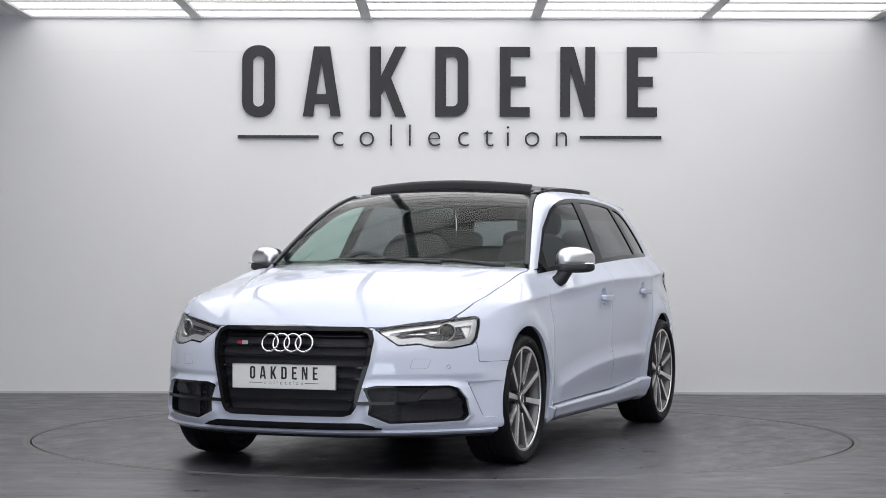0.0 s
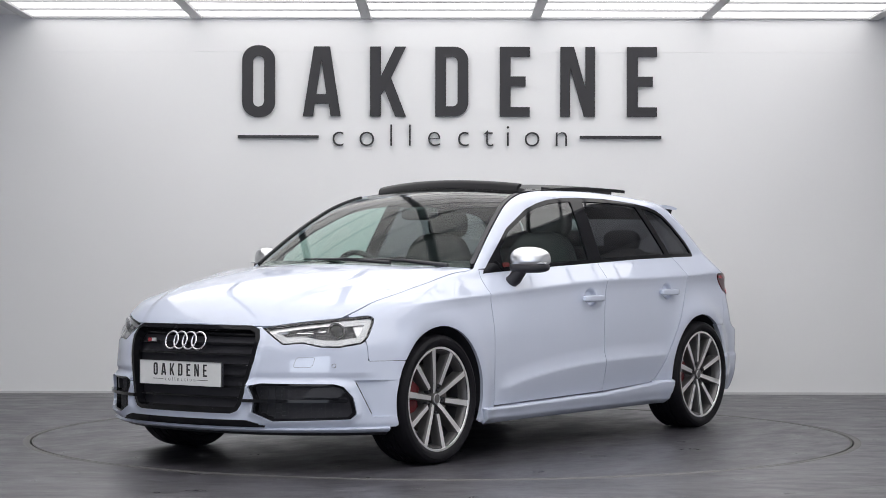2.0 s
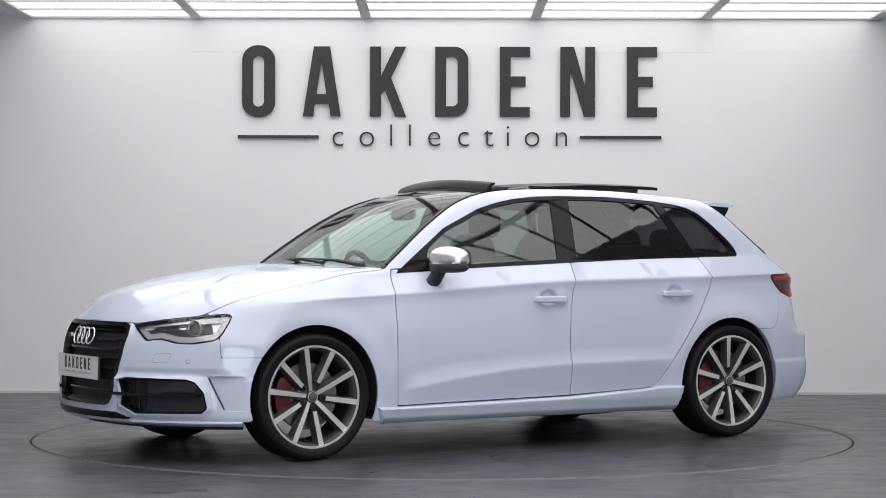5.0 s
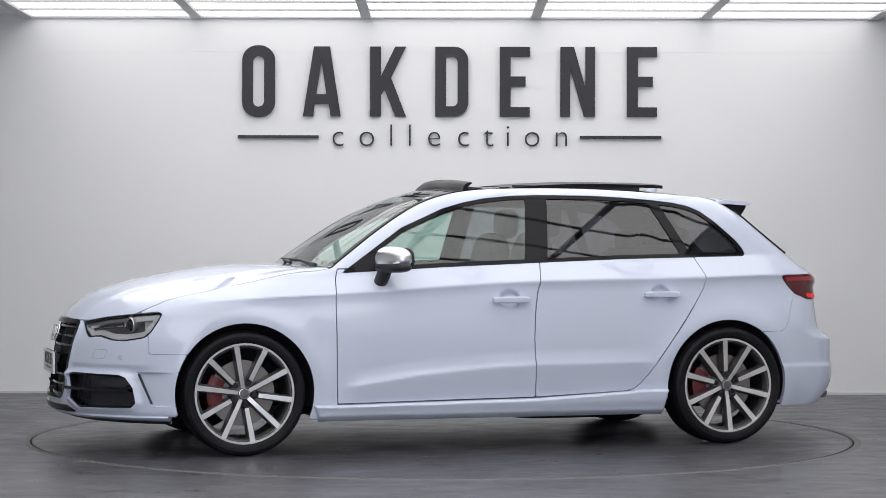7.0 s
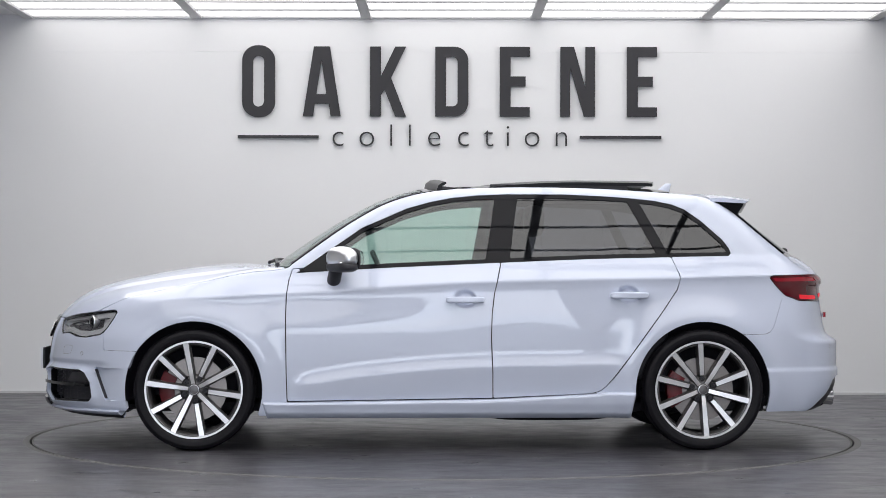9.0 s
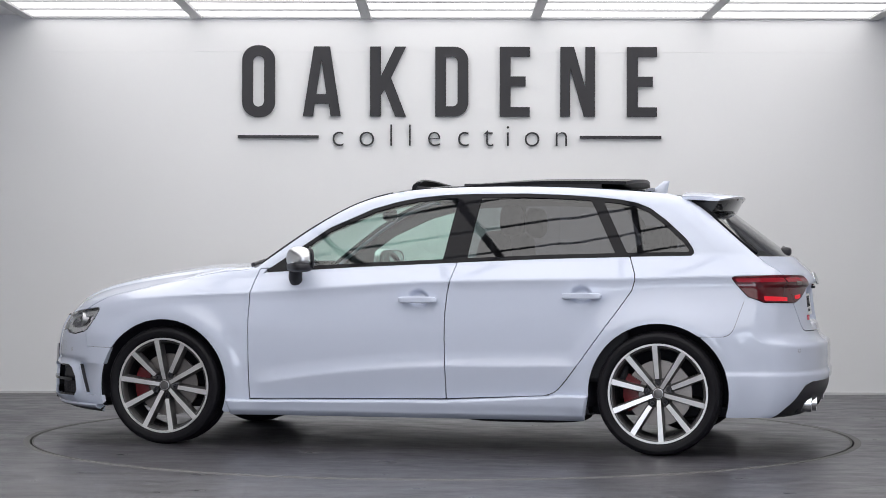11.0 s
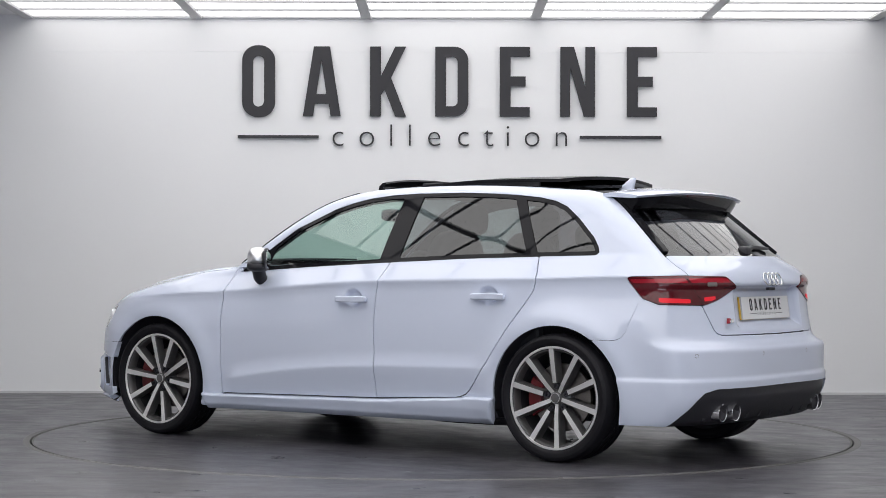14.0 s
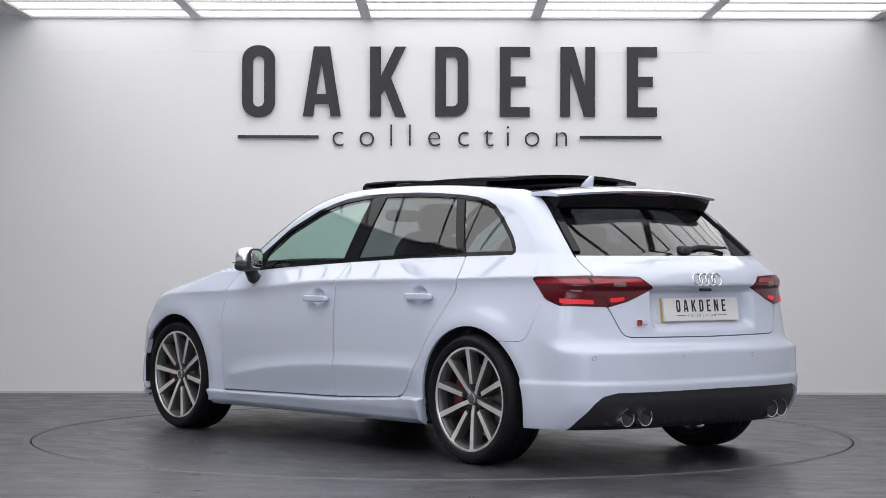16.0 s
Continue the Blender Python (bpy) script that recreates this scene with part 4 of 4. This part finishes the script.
    sheet("chin_splitter", C, both(z - .207, .168 - z), WHITE, car, "white lip", lift=.014, rim=.03,
          shape=lambda V: -.012 * step(.19, .17, V[:, 2]))
    sheet("chin_edge", C, both(z - .182, .168 - z), BLACK, car, "black lower edge", lift=.004, rim=.03)
    # washer covers and sensors
    F2 = rounds(1, 31, 48, .465, .545, .003)
    u, z = phi(F2) * .0165, F2[..., 2]
    cover = sd(rounded(-.042, -.024, .042, .024, .013), u - 36.6 * .0165 - (z - .508) * .35, z - .508)
    pair("washer_cover", F2, both(cover, -cover - .0022), GREY_ALLOY, car, "thin joint of a washer cover", lift=.0007, rim=0)
    dot = np.hypot(u - 44.5 * .0165, z - .492) - .0105
    pair("parking_sensor", F2, both(dot, -dot - .003), GREY_ALLOY, car, "round parking sensor", lift=.0008, rim=0)


def car_rear(car):
    T = rounds(-1, 18, 62, .74, .93, .007)
    lamp = around(T, TAILLAMP)
    ph, z = phi(T), T[..., 2]
    split = ph - (42.8 + (z - .91) * 46)
    for mir in (False, True):
        tl = sheet("tail_lamp", T, both(lamp + .003, np.minimum(split + .25, -split + .25) * .0165 * 0 - np.abs(split) * .0165 + .0022), LENS_RED, car, "dark red tail lamp, lit", lift=.004, rim=.02, mirror=mir)
        sheet("lamp_seal", T, lamp + .001, BLACK_GLOSS, tl, "black seal", lift=-.006, rim=.02, mirror=mir)
        sheet("lit_bar", T, both(np.abs(z - .786 - .0007 * (ph - 40) * (ph > 36)) - .011, np.abs(ph - 45.5) * .0165 - .075, lamp + .010), GLOW_RED, tl, "bright lit red bar", lift=.006, rim=.003, mirror=mir)
        sheet("lit_bar", T, both(np.abs(z - .796 - (36 - ph) * .0012) - .010, np.abs(ph - 34.2) * .0165 - .035, lamp + .010), GLOW_RED, tl, "bright lit red bar", lift=.006, rim=.003, mirror=mir)
        sheet("reflector", T, both(np.abs(z - .884) - .010, lamp + .012, -np.abs(split) * .0165 + .008), RED_LENS_PART, tl, "red reflector band", lift=.0055, rim=.003, mirror=mir)
        sheet("reversing_lamp", T, both(np.abs(z - .868) - .008, np.abs(ph - 33.5) * .0165 - .030, lamp + .014), STEEL, tl, "grey reversing lamp", lift=.0060, rim=.003, mirror=mir)
    for i in range(4):
        p, n = on_tail((i - 1.5) * .0435, .888, .006)
        part("emblem_ring", torus(.0310, .0048, p, n.to_track_quat("Z", "Y").to_matrix().to_4x4()), CHROME, car, "chrome ring")
    number_plate(car, (-2.014, 0, .748), pose(0, 0, 0, 82, 0, -90), PLATE_Y)
    p, n = on_tail(.42, .69, .010)
    b = part("badge", boxed((0, 0, 0), (.018, .026, .012), .001), RED_LENS_PART, car, "small red and silver badge"); b.matrix_basis = Matrix.Translation(p + Vector((0, .018, 0))) @ REAR
    b = part("badge", boxed((0, 0, 0), (.034, .018, .012), .001), CHROME, car, "small red and silver badge"); b.matrix_basis = Matrix.Translation(p + Vector((0, -.012, 0))) @ REAR
    # boot handle recess under the emblem
    part("boot_release", boxed((-2.045, 0, .842), (.02, .07, .014), .004), BLACK, car, "black boot release")
    # exhaust tips and ribs
    for yy, ex in ((.535, -2.054), (.440, -2.077), (-.440, -2.077), (-.535, -2.054)):
        e = part("exhaust_tip", lathe([(.040, -.10), (.043, .0), (.042, .006), (.038, .004), (.036, -.09), (0, -.09)], 32, "z"), CHROME, car, "round chrome exhaust tip")
        e.matrix_basis = Matrix.Translation((ex, yy, .254)) @ Vector((-1, 0, -.05)).to_track_quat("Z", "Y").to_matrix().to_4x4()
        # dark disc just inside the mouth, standing in for the shade in the pipe
        e = part("bore_shade_disc", lathe([(0, .0), (.0372, 0)], 24, "z"), DARK, car); e.matrix_basis = Matrix.Translation((ex + .006, yy, .254)) @ Vector((-1, 0, -.05)).to_track_quat("Z", "Y").to_matrix().to_4x4()
    for yy in (-.30, -.18, -.06, .06, .18, .30):
        p, n = on_tail(yy, .27)
        part("diffuser_rib", boxed((p.x + .055, yy, .275), (.09, .010, .09), .003, pose(0, 0, 0, 0, -22, 0)), BLACK, car)
    B = rounds(-1, -45, 45, .36, .39, .007)
    sheet("diffuser_lip", B, both(np.abs(B[..., 2] - .379) - .006, np.abs(B[..., 1]) - .62), BLACK_GLOSS, car, "black lip", lift=.008, rim=.012)
    for a in (41.0, 14.5):
        S = rounds(-1, a - 2, a + 2, .51, .55, .003)
        dd = np.hypot((phi(S) - a) * .0165, S[..., 2] - .531) - .010
        pair("parking_sensor", S, both(dd, -dd - .0026), GREY_ALLOY, car, "round parking sensor", lift=.0008, rim=0)
    # roof spoiler
    bm, um = bmesh.new(), bmesh.new()
    n = 41
    top, low = [], []
    for i in range(n):
        y = -.55 + 1.10 * i / (n - 1)
        q = y * y
        zf, xf = float(crown(-1.42)) - .135 * q, -1.40
        tip = (-1.676 + .17 * q + .9 * q * q * q, 1.328 - .085 * q)
        top.append([bm.verts.new((x, y, z)) for x, z in ((xf, zf - .012), (xf, zf + .004), (xf * .65 + tip[0] * .35, zf * .65 + tip[1] * .35 + .009), (xf * .3 + tip[0] * .7, zf * .3 + tip[1] * .7 + .006), (tip[0] + .006, tip[1]), (tip[0], tip[1] - .004), (tip[0] + .012, tip[1] - .014))])
        low.append([um.verts.new((x, y * .95, z)) for x, z in ((-1.44, zf - .03), (tip[0] + .014, tip[1] - .010), (tip[0] + .020, tip[1] - .030), (tip[0] + .045, 1.246 - .03 * q), (tip[0] + .075, 1.236 - .03 * q), (-1.50, 1.24 - .06 * q))])
    for bb, g in ((bm, top), (um, low)):
        k = len(g[0])
        for a, b in zip(g, g[1:]):
            for j in range(k):
                bb.faces.new((a[j], a[(j + 1) % k], b[(j + 1) % k], b[j]))
        bb.faces.new(g[0]); bb.faces.new(g[-1][::-1])
        bmesh.ops.recalc_face_normals(bb, faces=bb.faces)
        smooth(bb, 38)
    part("roof_spoiler", bm, WHITE, car)
    part("spoiler_underside", um, BLACK_GLOSS, car, "gloss black underside")
    part("brake_light", boxed((-1.655, 0, 1.308), (.008, .30, .012), .003), LENS_RED, car, "dark red high brake light")
    # rear wiper
    p, n = on_tail(-.02, 1.03, .02)
    part("rear_wiper", tube([(-1.905, -.01, 1.03), (-1.88, -.12, 1.05), (-1.865, -.34, 1.045)], [.016, .012, .006], 8), BLACK, car, "black rear wiper")
    part("rear_wiper_boss", blob((-1.90, .0, 1.03), (.06, .07, .05)), BLACK, car)


def car_top(car):
    # slid glass panel standing over the roof
    bm = bmesh.new()
    nx, ny = 24, 25
    top = curve((-.20, 1.400), (-.35, 1.416), (-.70, 1.430), (-1.0, 1.428), (-1.26, 1.416))
    rows = []
    for lay in (0, -.017):
        rows.append([[bm.verts.new((-.20 - .90 * i / nx - .05 * (1 - (yy / .48) ** 2) * (i / nx), yy, float(top(-.20 - .90 * i / nx)) - .11 * yy * yy + lay - .004))
                      for yy in [-.475 + .95 * j / ny for j in range(ny + 1)]] for i in range(nx + 1)])
    a, b = rows
    for i in range(nx):
        for j in range(ny):
            bm.faces.new((a[i][j], a[i][j + 1], a[i + 1][j + 1], a[i + 1][j]))
            bm.faces.new((b[i][j], b[i + 1][j], b[i + 1][j + 1], b[i][j + 1]))
    for i in range(nx):
        for j in (0, ny):
            bm.faces.new((a[i][j], a[i + 1][j], b[i + 1][j], b[i][j]))
    for j in range(ny):
        for i in (0, nx):
            bm.faces.new((a[i][j], a[i][j + 1], b[i][j + 1], b[i][j]))
    bmesh.ops.recalc_face_normals(bm, faces=bm.faces)
    part("sunroof_panel", smooth(bm, 40), BLACK_PANEL, car, "dark tinted sunroof panel slid back and raised")
    for k in (1, -1):
        part("sunroof_guide", boxed((-.60, k * .455, 1.364), (.74, .018, .052), .004), BLACK, car, "black guide rail")
    # raised wind deflector
    bm = bmesh.new()
    g = []
    for i in range(31):
        y = -.475 + .95 * i / 30
        x, z = .095 - .25 * y * y, -.12 * y * y
        g.append([bm.verts.new((x + dx, y, z + zz)) for dx, zz in ((.020, 1.380), (.012, 1.408), (-.008, 1.424), (-.03, 1.428), (-.034, 1.420), (-.012, 1.404), (-.006, 1.372))])
    for a, b in zip(g, g[1:]):
        for j in range(7):
            bm.faces.new((a[j], a[(j + 1) % 7], b[(j + 1) % 7], b[j]))
    bm.faces.new(g[0]); bm.faces.new(g[-1][::-1])
    bmesh.ops.recalc_face_normals(bm, faces=bm.faces)
    part("wind_deflector", smooth(bm, 50), BLACK_PANEL, car, "raised black wind deflector")
    for k in (1, -1):
        part("deflector_arm", boxed((-.04, k * .462, 1.362), (.14, .014, .018), .003, pose(0, 0, 0, 0, -6, 0)), BLACK, car)
    # aerial
    bm = bmesh.new()
    g = []
    for i in range(9):
        s = i / 8
        x0, x1, h, w = -1.165 - .075 * s ** .8, -1.262 - .012 * s, 1.362 + .052 * s, .020 * (1 - s) ** .6 + .0025
        g.append([bm.verts.new(((x0 + x1) / 2 + (x0 - x1) / 2 * math.cos(t), w * math.sin(t), h - (.0 if i else .012))) for t in [2 * math.pi * j / 14 for j in range(14)]])
    for a, b in zip(g, g[1:]):
        for j in range(14):
            bm.faces.new((a[j], a[(j + 1) % 14], b[(j + 1) % 14], b[j]))
    bm.faces.new(g[-1])
    bmesh.ops.recalc_face_normals(bm, faces=bm.faces)
    part("roof_aerial", smooth(bm, 50), WHITE, car, "white shark-fin aerial")


def car_sides(car):
    def shell(lo):
        def f(x, y, z):
            return (x * (1 - .10 * y) - .10 * (y > 0) * y * y, y, (z if z > 0 else z * .55) * (1 - .12 * max(y, 0)))
        return f
    def turned(bm):
        """Flatten the mirror fore and aft and sweep its outer end back."""
        c, d = math.cos(math.radians(33)), math.sin(math.radians(33))
        for v in bm.verts:
            x, y = (v.co.x - .55) * .52, (v.co.y - .893) * 1.10
            v.co.x, v.co.y = .555 + x * c - y * d, .893 + x * d + y * c
        return bm
    for k in (1, -1):
        m = part("door_mirror", sided(turned(blob((.550, .893, .982), (.215, .190, .138), 2.7, shape=shell(0))), k), SATIN, car, "satin silver mirror housing on a black foot")
        part("mirror_base", sided(turned(blob((.549, .890, .946), (.216, .188, .058), 3)), k), BLACK, m, "black lower shell")
        part("mirror_foot", sided(tube([(.60, .795, .865), (.598, .825, .885), (.585, .860, .945)], [.034, .036, .036], 12), k), BLACK, m, "black mirror foot")
        part("mirror_indicator", sided(turned(boxed((.640, .935, .966), (.02, .085, .008), .003, pose(0, 0, 0, 0, 0, -35))), k), CHROME, m, "narrow indicator lens")
        part("mirror_glass", sided(turned(blob((.440, .893, .986), (.012, .150, .098), 3)), k), CHROME, m, "mirror glass")
        part("mirror_bezel", sided(turned(blob((.458, .893, .985), (.030, .178, .118), 3.5)), k), BLACK, m, "black rim")
        for hx, hz, hy in ((-.078, .777, .888), (-.930, .801, .876)):
            h = part("door_handle", sided(blob((hx, hy, hz), (.200, .028, .033), 7, 16), k), WHITE, car, "white bar handle")
    # wheel housings
    for x in (AXLE, -AXLE):
        for k in (1, -1):
            bm = bmesh.new()
            g = []
            for i in range(33):
                a = radians(-12 + 204 * i / 32)
                px, pz = x + .365 * math.cos(a), HUB + .365 * math.sin(a)
                lip = float(cast(np.array([[px, 0, max(pz, .24)]]), np.array([[0, 1.0, 0]]), 1.2)[0, 1]) - .016
                g.append([bm.verts.new((x + r * math.cos(a), k * y, HUB + r * math.sin(a))) for r, y in ((.358, lip), (.366, lip - .012), (.372, .78), (.372, .52), (.05, .50))])
            for a, b in zip(g, g[1:]):
                for j in range(4):
                    bm.faces.new((a[j], a[j + 1], b[j + 1], b[j]))
            part("wheel_housing", smooth(bm, 40), DARK, car, "black wheel housing")
    # floor pan
    part("floor_pan", boxed((-.05, 0, .20), (3.3, 1.0, .05), .01), DARK, car, "dark floor pan")
    part("floor_pan", boxed((0, 0, .205), (1.86, 1.66, .05), .01), DARK, car, "dark floor pan")
    part("floor_pan", boxed((-1.82, 0, .24), (.36, 1.25, .06), .02), DARK, car, "dark floor pan")
    part("floor_pan", boxed((1.80, 0, .20), (.32, .95, .03), .01), DARK, car, "dark floor pan")
    part("exhaust_box", blob((-.55, .35, .17), (.7, .3, .10), 4), DARK, car)
    # wipers
    part("wiper", tube([(.96, .30, .968), (.93, .0, .985), (.86, -.36, .985)], [.010, .008, .004], 8), BLACK, car, "black wiper")
    part("wiper", tube([(.90, .62, .955), (.92, .35, .980), (.945, -.02, .990)], [.012, .008, .004], 8), BLACK, car, "black wiper")


def car_cabin(car):
    part("dashboard", blob((.62, 0, .80), (.62, 1.36, .24), 5), SEAT, car, "dark dashboard")
    part("instrument_hood", blob((.48, -.37, .905), (.20, .34, .07), 4), SEAT, car)
    st = part("steering_wheel", torus(.178, .016, (.33, -.37, .86), pose(0, 0, 0, 0, -66, 0)), SEAT, car, "black steering wheel")
    part("steering_boss", blob((.345, -.37, .86), (.06, .15, .13), 3, 12, m=pose(0, 0, 0, 0, 24, 0)), SEAT, st)
    part("steering_spoke", boxed((.34, -.37, .86), (.02, .33, .035), .006), SEAT, st)
    part("cabin_mirror", blob((.30, 0, 1.235), (.04, .24, .07), 4, 12), BLACK, car, "cabin mirror")
    for y in (.36, -.36):
        s = part("front_seat", blob((-.10, y, .52), (.52, .50, .18), 4), SEAT, car, "charcoal leather sports seat with red inserts")
        part("seat_back", blob((-.36, y, .83), (.16, .48, .62), 3.5, shape=lambda a, b, c: (a - .10 * c * 6 * .5, b * (1 - .14 * max(c, 0)), c)), SEAT, s)
        part("seat_insert", blob((-.27, y, .72), (.07, .24, .28), 4, 14, shape=lambda a, b, c: (a - .9 * c, b, c)), RED_CLOTH, s, "red leather insert")
        part("seat_bolster", blob((-.27, y + .19, .82), (.10, .07, .30), 3, 12, shape=lambda a, b, c: (a - .6 * c, b, c)), RED_CLOTH, s, "red leather bolster")
        part("seat_bolster", blob((-.27, y - .19, .82), (.10, .07, .30), 3, 12, shape=lambda a, b, c: (a - .6 * c, b, c)), RED_CLOTH, s, "red leather bolster")
        part("headrest", blob((-.47, y, 1.195), (.11, .26, .17), 3), SEAT, s)
    r = part("rear_seat", blob((-.88, 0, .55), (.48, 1.25, .20), 5), SEAT, car, "charcoal leather rear bench")
    part("seat_back", blob((-1.13, 0, .82), (.16, 1.25, .50), 5, shape=lambda a, b, c: (a - .9 * c, b, c)), SEAT, r)
    for y in (.38, 0, -.38):
        part("headrest", blob((-1.23, y, 1.10), (.09, .24, .13), 3, 14), SEAT, r)
    part("parcel_shelf", boxed((-1.50, 0, .985), (.46, 1.10, .02), .005), SEAT, car, "dark parcel shelf")
    for k in (1, -1):
        part("door_card", boxed((-.25, k * .715, .62), (1.8, .05, .52), .02), SEAT, car, "dark door lining")
    part("headlining", boxed((-.95, 0, 1.318), (.70, .90, .015), .004), SEAT, car)


def hatchback():
    car = thing("car", "white five-door hatchback with open glass roof on the turntable", "car")
    car_skin(car)
    car_front(car)
    car_rear(car)
    car_top(car)
    car_sides(car)
    car_cabin(car)
    for x, turn in ((AXLE, -26), (-AXLE, 4)):
        for side in (1, -1):
            car_wheel(car, x, side, turn)
    return car


car = hatchback()


def motions():
    """The turntable carries the car round at an even pace."""
    rows = [t * .25 for t in range(65)]
    turn = lambda t: 249.2 - 7.483 * t
    walk(table, [(t, pose(0, 0, 0, 0, 0, turn(t))) for t in rows])
    walk(car, [(t, pose(0, 0, 0, 0, 0, turn(t)) @ pose(-.0095, .055, 0)) for t in rows])


motions()
